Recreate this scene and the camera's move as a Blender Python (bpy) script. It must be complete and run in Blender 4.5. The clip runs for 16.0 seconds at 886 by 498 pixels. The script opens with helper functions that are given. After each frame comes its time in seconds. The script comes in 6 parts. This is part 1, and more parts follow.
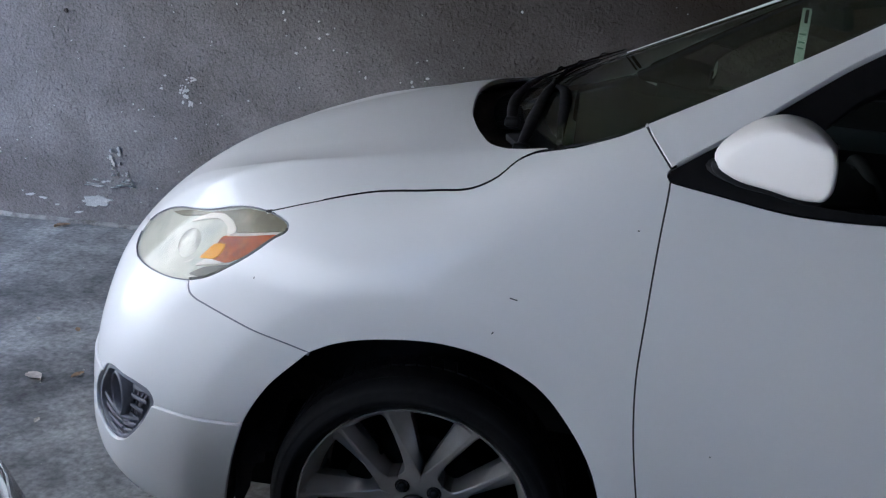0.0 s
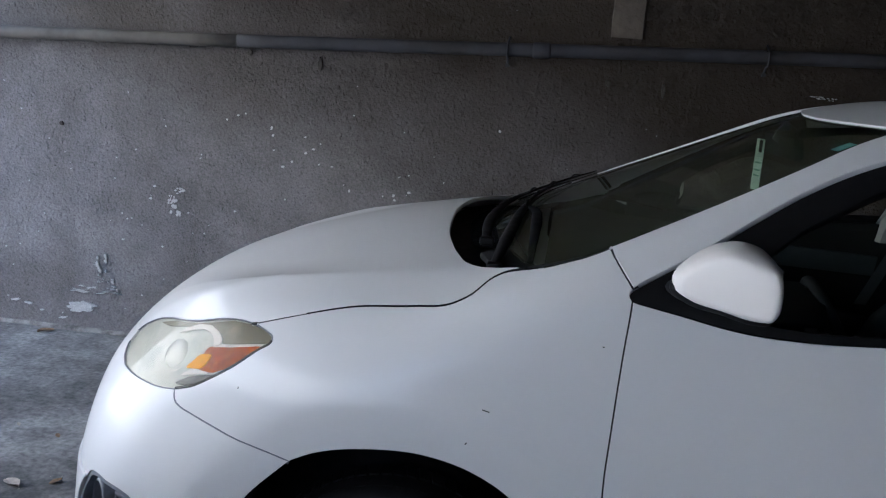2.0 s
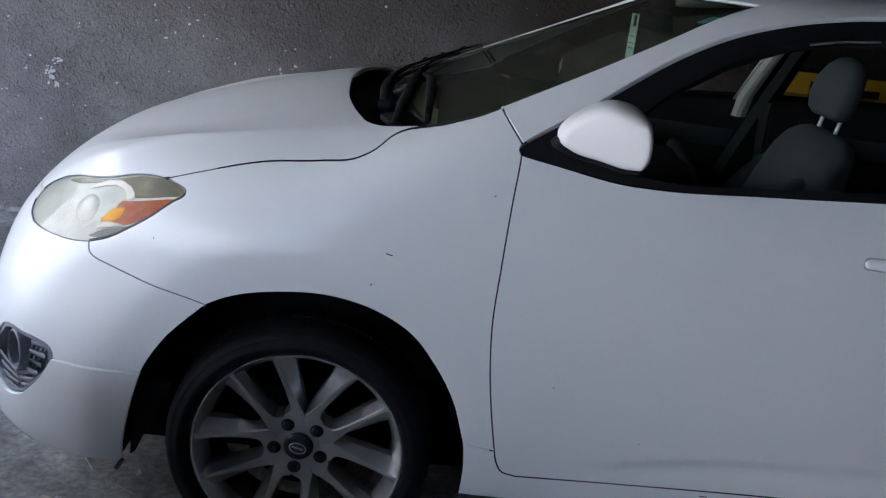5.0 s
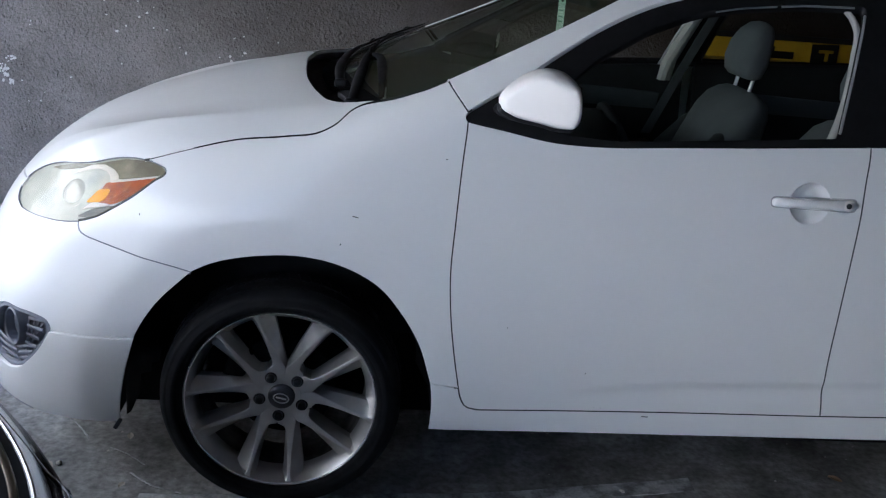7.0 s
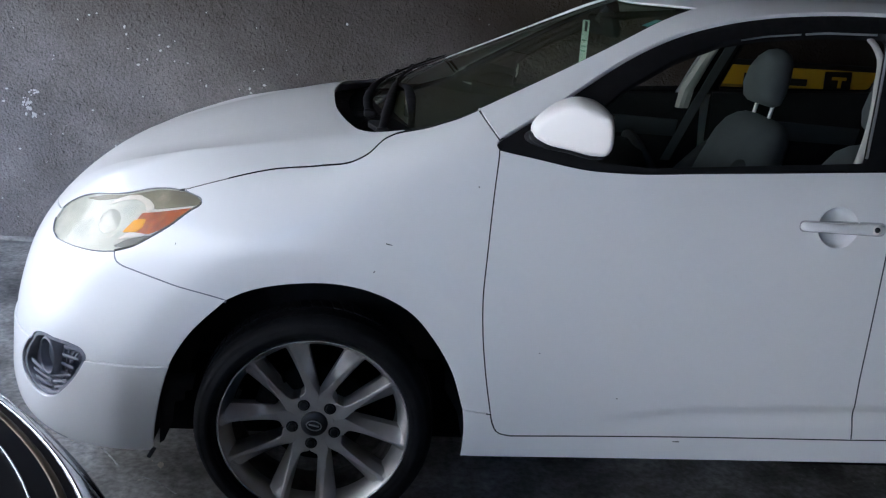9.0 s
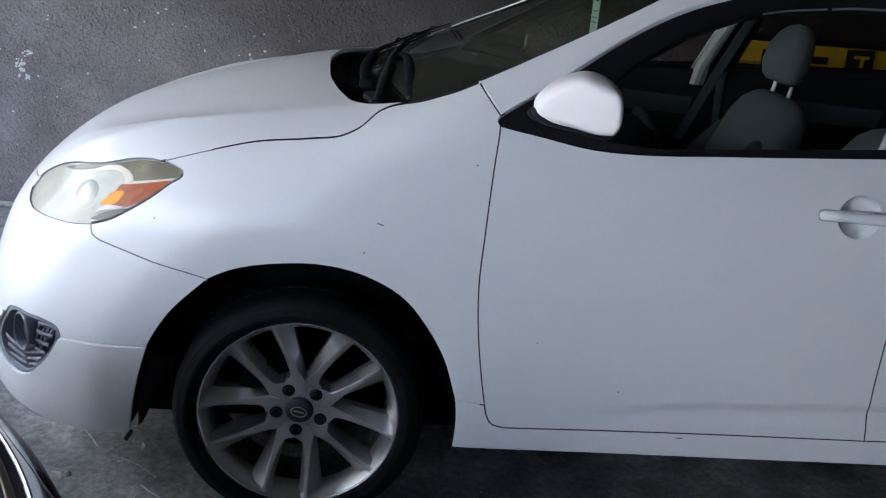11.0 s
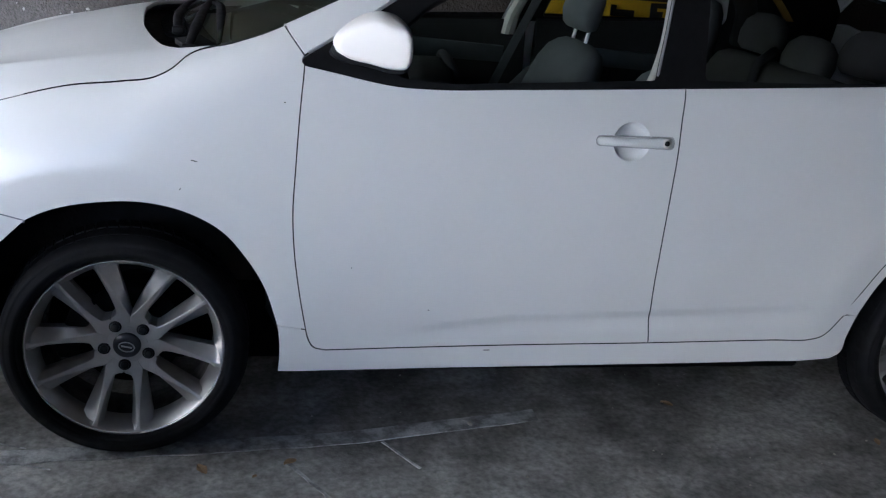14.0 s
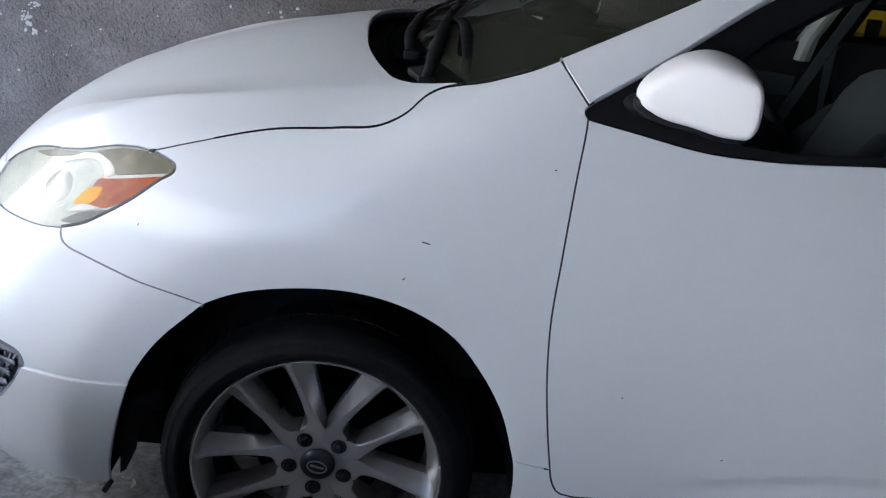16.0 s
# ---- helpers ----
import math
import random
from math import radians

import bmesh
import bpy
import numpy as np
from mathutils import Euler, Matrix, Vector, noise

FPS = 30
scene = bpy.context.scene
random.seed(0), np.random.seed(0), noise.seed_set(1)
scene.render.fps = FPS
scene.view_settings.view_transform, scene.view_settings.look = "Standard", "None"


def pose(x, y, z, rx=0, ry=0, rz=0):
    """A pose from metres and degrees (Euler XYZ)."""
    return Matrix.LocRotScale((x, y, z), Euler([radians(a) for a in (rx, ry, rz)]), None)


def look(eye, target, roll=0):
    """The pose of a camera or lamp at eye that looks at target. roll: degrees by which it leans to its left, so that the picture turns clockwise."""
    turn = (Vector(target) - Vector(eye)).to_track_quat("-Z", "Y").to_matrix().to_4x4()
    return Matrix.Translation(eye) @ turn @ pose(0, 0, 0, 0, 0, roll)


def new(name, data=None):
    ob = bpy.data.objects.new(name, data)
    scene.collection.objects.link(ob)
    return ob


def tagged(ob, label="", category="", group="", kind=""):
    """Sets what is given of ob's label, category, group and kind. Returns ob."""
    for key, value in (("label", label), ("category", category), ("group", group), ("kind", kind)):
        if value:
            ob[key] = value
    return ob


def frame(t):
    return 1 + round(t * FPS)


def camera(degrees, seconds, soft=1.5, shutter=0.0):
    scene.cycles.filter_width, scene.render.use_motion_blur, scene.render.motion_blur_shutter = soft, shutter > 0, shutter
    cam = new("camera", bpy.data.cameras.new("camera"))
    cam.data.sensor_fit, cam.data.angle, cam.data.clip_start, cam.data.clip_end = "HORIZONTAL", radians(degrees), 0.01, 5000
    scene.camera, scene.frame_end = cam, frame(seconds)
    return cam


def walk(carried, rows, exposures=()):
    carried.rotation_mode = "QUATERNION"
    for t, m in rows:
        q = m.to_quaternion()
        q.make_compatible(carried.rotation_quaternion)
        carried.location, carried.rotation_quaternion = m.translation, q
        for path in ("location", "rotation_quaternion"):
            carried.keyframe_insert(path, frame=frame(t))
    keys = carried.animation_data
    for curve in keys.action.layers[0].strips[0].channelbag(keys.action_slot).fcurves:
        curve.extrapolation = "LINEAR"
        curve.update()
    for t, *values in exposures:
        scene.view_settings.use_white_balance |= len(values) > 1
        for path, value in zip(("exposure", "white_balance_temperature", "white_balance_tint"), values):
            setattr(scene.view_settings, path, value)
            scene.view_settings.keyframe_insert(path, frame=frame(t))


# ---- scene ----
from mathutils.geometry import delaunay_2d_cdt as cdt

cam = camera(50.6, 16.0, soft=1.2)
PATH = [
    (0, (0.276, -2.592, 1.548), (0.013, -0.711, 0.922), 3.7),
    (0.5, (0.28, -2.615, 1.561), (-0.038, -0.721, 1.002), 3.7),
    (1, (0.317, -2.642, 1.574), (0.04, -0.723, 1.084), 4.7),
    (1.5, (0.324, -2.665, 1.58), (0.09, -0.73, 1.131), 4.9),
    (2, (0.298, -2.695, 1.6), (0.051, -0.753, 1.193), 4.5),
    (2.5, (0.278, -2.723, 1.593), (0.0, -0.776, 1.227), 4.3),
    (3, (0.287, -2.712, 1.582), (0.067, -0.764, 1.185), 4.6),
    (3.5, (0.286, -2.705, 1.571), (0.111, -0.758, 1.15), 4.6),
    (4, (0.283, -2.694, 1.552), (0.137, -0.757, 1.072), 4.6),
    (4.5, (0.284, -2.758, 1.535), (0.248, -0.835, 0.986), 6.4),
    (4.7, (0.272, -2.815, 1.545), (0.288, -0.900, 0.969), 7.0),
    (6.8, (0.212, -3.150, 1.600), (0.360, -1.271, 0.932), 4.9),
    (7, (0.215, -3.161, 1.59), (0.376, -1.273, 0.95), 4.5),
    (7.5, (0.22, -3.16, 1.588), (0.401, -1.266, 0.97), 3.6),
    (8, (0.183, -3.145, 1.614), (0.388, -1.259, 0.983), 3.4),
    (8.5, (0.166, -3.158, 1.6), (0.353, -1.26, 0.997), 3.3),
    (9, (0.141, -3.183, 1.585), (0.289, -1.275, 1.005), 3.9),
    (9.2, (0.132, -3.184, 1.585), (0.267, -1.273, 1.010), 4.3),
    (11.3, (0.190, -3.027, 1.570), (0.316, -1.146, 0.903), 5.4),
    (11.5, (0.188, -3.025, 1.58), (0.294, -1.149, 0.893), 5.3),
    (12, (0.188, -3.053, 1.598), (0.265, -1.183, 0.893), 5.1),
    (12.2, (0.200, -3.096, 1.594), (0.282, -1.217, 0.914), 5.0),
    (12.5, (0.224, -3.174, 1.587), (0.453, -1.281, 0.982), 6.0),
    (12.7, (0.238, -3.209, 1.593), (0.596, -1.333, 1.001), 6.3),
    (13, (0.263, -3.259, 1.601), (0.714, -1.403, 1.008), 6.5),
    (13.2, (0.291, -3.313, 1.590), (0.761, -1.459, 1.005), 6.3),
    (13.5, (0.326, -3.372, 1.567), (0.783, -1.531, 0.933), 6.2),
    (13.7, (0.322, -3.350, 1.556), (0.772, -1.514, 0.902), 5.9),
    (14, (0.296, -3.265, 1.544), (0.722, -1.432, 0.868), 5.6),
    (14.2, (0.250, -3.159, 1.537), (0.677, -1.327, 0.856), 5.6),
    (14.5, (0.232, -3.048, 1.55), (0.655, -1.221, 0.853), 6.1),
    (14.7, (0.223, -2.970, 1.547), (0.649, -1.148, 0.840), 6.4),
    (15, (0.223, -2.85, 1.538), (0.621, -1.027, 0.817), 6.6),
    (15.2, (0.262, -2.735, 1.513), (0.565, -0.888, 0.808), 6.3),
    (15.5, (0.243, -2.604, 1.523), (0.414, -0.755, 0.78), 6.1),
    (15.7, (0.206, -2.534, 1.512), (0.329, -0.686, 0.757), 5.9),
    (16, (0.161, -2.5, 1.515), (0.221, -0.637, 0.788), 6.2),
]
walk(cam, [(t, look(eye, target, roll)) for t, eye, target, roll in PATH], [(0.0, 2.80, 5090, 12), (1.0, 2.72, 5110, 12), (2.5, 2.80, 5140, 12), (4.5, 2.82, 5070, 12), (7.0, 3.19, 5090, 12), (12.0, 3.19, 5070, 12), (12.6, 3.09, 5010, 12), (13.3, 3.27, 5100, 12), (14.5, 3.58, 5150, 12), (15.5, 3.34, 5150, 12), (16.0, 3.27, 5150, 12)])

# ---- light: open daylight from the street side, the sun behind the building ----
world = bpy.data.worlds.new("sky")
scene.world = world
world.use_nodes = True
wn = world.node_tree.nodes
sky = wn.new("ShaderNodeTexSky")
sky.sky_type = "NISHITA"
sky.sun_disc = False
SUN_EL, SUN_AZ = 48, 52
sky.sun_elevation, sky.sun_rotation = radians(SUN_EL), radians(SUN_AZ)
world.node_tree.links.new(sky.outputs[0], wn["Background"].inputs[0])
wn["Background"].inputs[1].default_value = 0.11
sun_data = bpy.data.lights.new("sun", "SUN")
sun_data.energy, sun_data.angle, sun_data.color = 5.0, radians(0.5), (1.0, 0.95, 0.88)
sun = new("sun", sun_data)
sun_from = Vector((math.sin(radians(SUN_AZ)) * math.cos(radians(SUN_EL)), math.cos(radians(SUN_AZ)) * math.cos(radians(SUN_EL)), math.sin(radians(SUN_EL))))
sun.matrix_world = look(sun_from * 30, (0, 0, 0))


# ---- materials ----
def nodes_of(m):
    return m.node_tree.nodes, m.node_tree.links


def material(name, colour, rough=0.5, metal=0.0, coat=0.0, vary=0.0, vary_scale=6.0, grain=0.0, grain_scale=120.0, bump=0.0, bump_scale=90.0,
             second=None, patch_scale=1.5, patch=(0.45, 0.62), rough_vary=0.0, spec=0.5):
    """A surface with a second colour in patches, fine grain and relief, all in metres."""
    m = bpy.data.materials.new(name)
    m.use_nodes = True
    n, k = nodes_of(m)
    b = n["Principled BSDF"]
    b.inputs["Roughness"].default_value, b.inputs["Metallic"].default_value = rough, metal
    b.inputs["Specular IOR Level"].default_value = spec
    b.inputs["Coat Weight"].default_value, b.inputs["Coat Roughness"].default_value = coat, 0.08
    tex = n.new("ShaderNodeTexCoord")
    colour_out = n.new("ShaderNodeRGB").outputs[0]
    colour_out.default_value = (*colour, 1)

    def noise_at(scale, detail=4.0, rough_=0.6):
        t = n.new("ShaderNodeTexNoise")
        t.inputs["Scale"].default_value, t.inputs["Detail"].default_value, t.inputs["Roughness"].default_value = scale, detail, rough_
        k.new(tex.outputs["Object"], t.inputs["Vector"])
        return t.outputs["Fac"]

    def spread(value, a, b_, lo=0.0, hi=1.0):
        r = n.new("ShaderNodeMapRange")
        for i, v in zip(("From Min", "From Max", "To Min", "To Max"), (a, b_, lo, hi)):
            r.inputs[i].default_value = v
        k.new(value, r.inputs["Value"])
        return r.outputs["Result"]

    if second:
        mix = n.new("ShaderNodeMix")
        mix.data_type = "RGBA"
        k.new(spread(noise_at(patch_scale, 6.0, 0.65), *patch), mix.inputs["Factor"])
        k.new(colour_out, mix.inputs["A"])
        mix.inputs["B"].default_value = (*second, 1)
        colour_out = mix.outputs["Result"]
    for amount, scale, detail in ((vary, vary_scale, 5.0), (grain, grain_scale, 2.0)):
        if amount:
            mul = n.new("ShaderNodeMix")
            mul.data_type, mul.blend_type = "RGBA", "MULTIPLY"
            mul.inputs["Factor"].default_value = 1.0
            k.new(colour_out, mul.inputs["A"])
            k.new(spread(noise_at(scale, detail), 0.25, 0.75, 1 - amount, 1 + amount), mul.inputs["B"])
            colour_out = mul.outputs["Result"]
    k.new(colour_out, b.inputs["Base Color"])
    if rough_vary:
        k.new(spread(noise_at(vary_scale * 2.3), 0.3, 0.7, rough - rough_vary, min(rough + rough_vary, 1)), b.inputs["Roughness"])
    if bump:
        bn = n.new("ShaderNodeBump")
        bn.inputs["Strength"].default_value, bn.inputs["Distance"].default_value = 1.0, bump
        k.new(noise_at(bump_scale, 3.0, 0.5), bn.inputs["Height"])
        k.new(bn.outputs[0], b.inputs["Normal"])
    return m


def glass(name, tint, gloss_rough=0.02, ior=1.5, haze=None):
    """A thin pane: clear to what lies behind, with the gloss of its face."""
    m = bpy.data.materials.new(name)
    m.use_nodes = True
    n, k = nodes_of(m)
    n.remove(n["Principled BSDF"])
    clear, gloss, mix, facing, steep, level = (n.new("ShaderNode" + s) for s in ("BsdfTransparent", "BsdfGlossy", "MixShader", "LayerWeight", "Math", "Math"))
    clear.inputs[0].default_value = (*tint, 1)
    gloss.inputs["Roughness"].default_value = gloss_rough
    # gloss grows towards grazing, the same from both sides
    base = ((ior - 1) / (ior + 1)) ** 2
    facing.inputs["Blend"].default_value = 0.5
    steep.operation, steep.inputs[1].default_value = "POWER", 5.0
    level.operation, level.inputs[1].default_value, level.inputs[2].default_value = "MULTIPLY_ADD", 1 - base, base
    k.new(facing.outputs["Facing"], steep.inputs[0])
    k.new(steep.outputs[0], level.inputs[0])
    k.new(level.outputs[0], mix.inputs[0])
    body_out = clear.outputs[0]
    if haze:
        cloud, blend, lit = n.new("ShaderNodeBsdfDiffuse"), n.new("ShaderNodeMixShader"), n.new("ShaderNodeBsdfTranslucent")
        both = n.new("ShaderNodeMixShader")
        cloud.inputs[0].default_value = lit.inputs[0].default_value = (*haze[:3], 1)
        blend.inputs[0].default_value = haze[3]
        k.new(cloud.outputs[0], both.inputs[1])
        k.new(lit.outputs[0], both.inputs[2])
        k.new(clear.outputs[0], blend.inputs[1])
        k.new(both.outputs[0], blend.inputs[2])
        body_out = blend.outputs[0]
    k.new(body_out, mix.inputs[1])
    k.new(gloss.outputs[0], mix.inputs[2])
    k.new(mix.outputs[0], n["Material Output"].inputs[0])
    return m


PAINT = material("white_paint", (0.80, 0.80, 0.80), 0.42, coat=0.5, vary=0.015, vary_scale=3.0, rough_vary=0.06)
PAINT_WARM = material("white_mirror_paint", (0.84, 0.805, 0.765), 0.55, coat=0.12, vary=0.01, vary_scale=8.0)
BLACK_TRIM = material("black_trim", (0.009, 0.009, 0.010), 0.55, spec=0.2, vary=0.2, vary_scale=20, rough_vary=0.1)
BLACK_GLOSS = material("black_lacquer", (0.008, 0.008, 0.010), 0.12, coat=0.6, vary=0.2, vary_scale=3)
BLACK_SATIN = material("dark_lacquer", (0.012, 0.013, 0.017), 0.3, spec=0.4, vary=0.2, vary_scale=3)
RUBBER = material("rubber", (0.014, 0.014, 0.015), 0.7, vary=0.3, vary_scale=30, grain=0.2, bump=0.0006, bump_scale=300)
TYRE = material("tyre_rubber", (0.0052, 0.0055, 0.0068), 0.70, vary=0.3, vary_scale=14, second=(0.0085, 0.0085, 0.009), patch_scale=9, rough_vary=0.08, spec=0.13)
GREY_PLASTIC = material("grey_plastic", (0.19, 0.197, 0.235), 0.5, vary=0.2, vary_scale=40, bump=0.0004, bump_scale=900)
ALLOY = material("alloy", (0.53, 0.513, 0.498), 0.36, metal=0.85, vary=0.14, vary_scale=14, rough_vary=0.05)
HANDLE_SHADE = material("pale_handle_shade", (0.42, 0.42, 0.43), 0.6, vary=0.1, vary_scale=30)
ALLOY_LIP = material("machined_alloy", (0.75, 0.75, 0.76), 0.25, metal=1.0, vary=0.15, vary_scale=25)
# dirty barrel alloy, with the shade behind the spokes added to its colour
ALLOY_DARK = material("dirty_shaded_barrel_alloy", (0.16, 0.145, 0.13), 0.6, metal=0.4, vary=0.35, vary_scale=12, second=(0.05, 0.046, 0.042), patch_scale=14)
CHROME = material("chrome", (0.85, 0.85, 0.86), 0.08, metal=1.0)
LINER = material("wheel_liner", (0.024, 0.024, 0.026), 0.85, spec=0.2, vary=0.3, vary_scale=10, bump=0.002, bump_scale=60)
# near-black: the shade of wheel hollows and underside is set in this colour
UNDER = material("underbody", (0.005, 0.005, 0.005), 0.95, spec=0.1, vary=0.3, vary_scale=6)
FABRIC = material("seat_fabric", (0.082, 0.090, 0.093), 0.9, vary=0.1, vary_scale=12, grain=0.12, grain_scale=500, bump=0.0006, bump_scale=600)
FABRIC_REAR = material("rear_seat_fabric", (0.11, 0.11, 0.108), 0.9, vary=0.1, vary_scale=12, grain=0.12, grain_scale=500, bump=0.0006, bump_scale=600)
FABRIC_DARK = material("dark_seat_fabric", (0.04, 0.043, 0.046), 0.9, vary=0.1, vary_scale=12, grain=0.15, grain_scale=500, bump=0.0006, bump_scale=600)
TRIM_LIGHT = material("light_trim", (0.36, 0.35, 0.325), 0.65, vary=0.06, vary_scale=10, bump=0.0004, bump_scale=500)
OCHRE = material("dull_ochre", (0.30, 0.19, 0.03), 0.7, vary=0.15, vary_scale=12)
TRIM_DARK = material("charcoal_trim", (0.014, 0.015, 0.016), 0.75, spec=0.25, vary=0.15, vary_scale=15, bump=0.0005, bump_scale=500)
TRIM_MID = material("door_insert_trim", (0.06, 0.07, 0.075), 0.8, vary=0.1, vary_scale=15)
WEBBING = material("belt_webbing", (0.06, 0.065, 0.07), 0.8, grain=0.2, grain_scale=400)
# the windscreen's haze colour paints the pale reflection on its glass
SCREEN = glass("windscreen_glass", (0.72, 0.80, 0.70), haze=(0.48, 0.53, 0.37, 0.11))
DARK_GLASS = glass("privacy_glass", (0.42, 0.43, 0.44))
LENS_GLASS = glass("lens_plastic", (0.95, 0.93, 0.87), 0.06, ior=1.18, haze=(0.86, 0.89, 0.80, 0.11))
AMBER = material("amber_reflector", (0.42, 0.080, 0.005), 0.5, spec=0.08, vary=0.45, vary_scale=45, second=(0.60, 0.20, 0.03), patch_scale=28, patch=(0.5, 0.7), bump=0.0006, bump_scale=260)
AMBER_BULB = material("amber_bulb", (0.98, 0.45, 0.002), 0.5, spec=0.08)
LAMP_SILVER = material("lamp_silver", (0.56, 0.575, 0.535), 0.35, metal=0.0, vary=0.22, vary_scale=9, second=(0.34, 0.36, 0.35), patch_scale=11, patch=(0.5, 0.75))
LAMP_OLIVE = material("lamp_smoked_bezel", (0.155, 0.135, 0.082), 0.45, metal=0.0, vary=0.35, vary_scale=16, second=(0.32, 0.29, 0.21), patch_scale=13, patch=(0.5, 0.72))
# dark colour paints a reflection in the headlamp's lower chrome
LAMP_REFLECT = material("lamp_reflection", (0.025, 0.03, 0.03), 0.3, vary=0.2, vary_scale=30)
STRIP = material("bright_edge_strip", (0.50, 0.50, 0.50), 0.3, metal=0.6)
BALL = material("projector_glass", (0.50, 0.50, 0.47), 0.12, coat=0.6)
CAP = material("cap_grey", (0.05, 0.05, 0.055), 0.35, metal=0.5)
LUG = material("lug_black", (0.012, 0.012, 0.012), 0.3, metal=0.4)
# near-white base stands in for the glint on the chrome rods
ROD = material("bright_rod", (0.92, 0.92, 0.92), 0.25, metal=0.2, coat=0.6)
DULL_CHROME = material("dull_chrome", (0.45, 0.46, 0.48), 0.25, metal=1.0)
TAG = material("pale_green_card", (0.60, 0.70, 0.60), 0.5, vary=0.1, vary_scale=40)
TAG_PRINT = material("tag_print", (0.16, 0.30, 0.22), 0.5)
TEAL = material("teal_sticker", (0.20, 0.55, 0.58), 0.4, vary=0.1, vary_scale=60)
LAMP_DARK = material("smoked_lamp", (0.02, 0.022, 0.027), 0.25, spec=0.25, vary=0.2, vary_scale=8)


# ---- building blocks ----
def link_mesh(name, verts, faces, mat, parent=None, label="", smooth=True, normals=None, pose_=None):
    me = bpy.data.meshes.new(name)
    me.from_pydata([tuple(map(float, v)) for v in verts], [], [tuple(map(int, f)) for f in faces])
    me.update()
    if smooth:
        me.shade_smooth()
    if normals is not None:
        me.normals_split_custom_set_from_vertices([tuple(map(float, v)) for v in normals])
    me.materials.append(mat)
    ob = new(name, me)
    if parent:
        ob.parent = parent
    if pose_ is not None:
        ob.matrix_basis = pose_
    return tagged(ob, label=label)


def part(name, bm, mat, parent, label="", smooth=True, angle=40):
    """One bmesh as one mesh object under a thing or a part."""
    me = bpy.data.meshes.new(name)
    bm.to_mesh(me)
    bm.free()
    if smooth:
        me.shade_smooth()
        me.set_sharp_from_angle(angle=radians(angle))
    me.materials.append(mat)
    ob = new(name, me)
    if parent:
        ob.parent = parent
    return tagged(ob, label=label)


def rounded_box(size, m=Matrix(), bevel=0.01, segments=2):
    bm = bmesh.new()
    bmesh.ops.create_cube(bm, size=1.0, matrix=Matrix.Diagonal((*size, 1)))
    if bevel:
        bmesh.ops.bevel(bm, geom=bm.edges[:], offset=bevel, segments=segments, profile=0.5, affect="EDGES")
    bm.transform(m)
    return bm


def turned(profile, count=64, closed=False):
    """A profile of (radius, outwards) turned round the axle; outwards is -y."""
    verts, faces = [], []
    n = len(profile)
    for i in range(count):
        a = 2 * math.pi * i / count
        verts += [(r * math.cos(a), -o, r * math.sin(a)) for r, o in profile]
    for i in range(count):
        j = (i + 1) % count
        for q in range(n if closed else n - 1):
            s = (q + 1) % n
            faces.append((i * n + q, i * n + s, j * n + s, j * n + q))
    return verts, faces


def lofted(rings, cap=True):
    """Rings of equal count joined into a skin."""
    n = len(rings[0])
    verts = [p for ring in rings for p in ring]
    faces = []
    for a in range(len(rings) - 1):
        for i in range(n):
            j = (i + 1) % n
            faces.append((a * n + i, a * n + j, (a + 1) * n + j, (a + 1) * n + i))
    if cap:
        faces += [tuple(range(n))[::-1], tuple(range((len(rings) - 1) * n, len(rings) * n))]
    return verts, faces


def tube(points, radius, count=10):
    pts = [Vector(p) for p in points]
    rings = []
    for i, p in enumerate(pts):
        d = (pts[min(i + 1, len(pts) - 1)] - pts[max(i - 1, 0)]).normalized()
        side = d.cross(Vector((0.13, 0.31, 0.94))).normalized()
        up = side.cross(d)
        r = radius[i] if isinstance(radius, (list, tuple)) else radius
        rings.append([p + r * (math.cos(2 * math.pi * q / count) * side + math.sin(2 * math.pi * q / count) * up) for q in range(count)])
    return lofted(rings)


def smooth_line(pts, step=0.012, closed=False):
    """A soft line through the given points, evenly stepped."""
    p = np.array(pts, float)
    if closed:
        p = np.vstack([p[-2:], p, p[:3]])
    d = np.r_[0, np.cumsum(np.linalg.norm(np.diff(p, axis=0), axis=1))]
    if len(p) == 2:
        return p[0] + np.linspace(0, 1, max(2, int(d[-1] / step)))[:, None] * (p[1] - p[0])
    a, b = (d[2], d[-3]) if closed else (0, d[-1])
    at = np.linspace(a, b, max(3, int((b - a) / step)), endpoint=not closed)
    return np.stack([curve(d, p[:, i])(at) for i in range(p.shape[1])], -1)
# ---- the white car's body as one smooth solid: x to the rear from the front axle, y across, z up ----
def curve(xs, ys):
    """A smooth line through the given stations."""
    xs, ys = np.array(xs, float), np.array(ys, float)
    tan = np.gradient(ys, xs)

    def at(v):
        v = np.clip(np.asarray(v, float), xs[0], xs[-1])
        i = np.clip(np.searchsorted(xs, v) - 1, 0, len(xs) - 2)
        h = xs[i + 1] - xs[i]
        u = (v - xs[i]) / h
        return ((2 * u**3 - 3 * u**2 + 1) * ys[i] + (u**3 - 2 * u**2 + u) * h * tan[i]
                + (3 * u**2 - 2 * u**3) * ys[i + 1] + (u**3 - u**2) * h * tan[i + 1])
    return at


def smax(a, b, k):
    return np.maximum(a, b) + np.maximum(k - np.abs(a - b), 0) ** 2 / (4 * k)


def smin(a, b, k):
    return -smax(-a, -b, k)


def ramp(v, a, b):
    u = np.clip((v - a) / (b - a), 0, 1)
    return u * u * (3 - 2 * u)


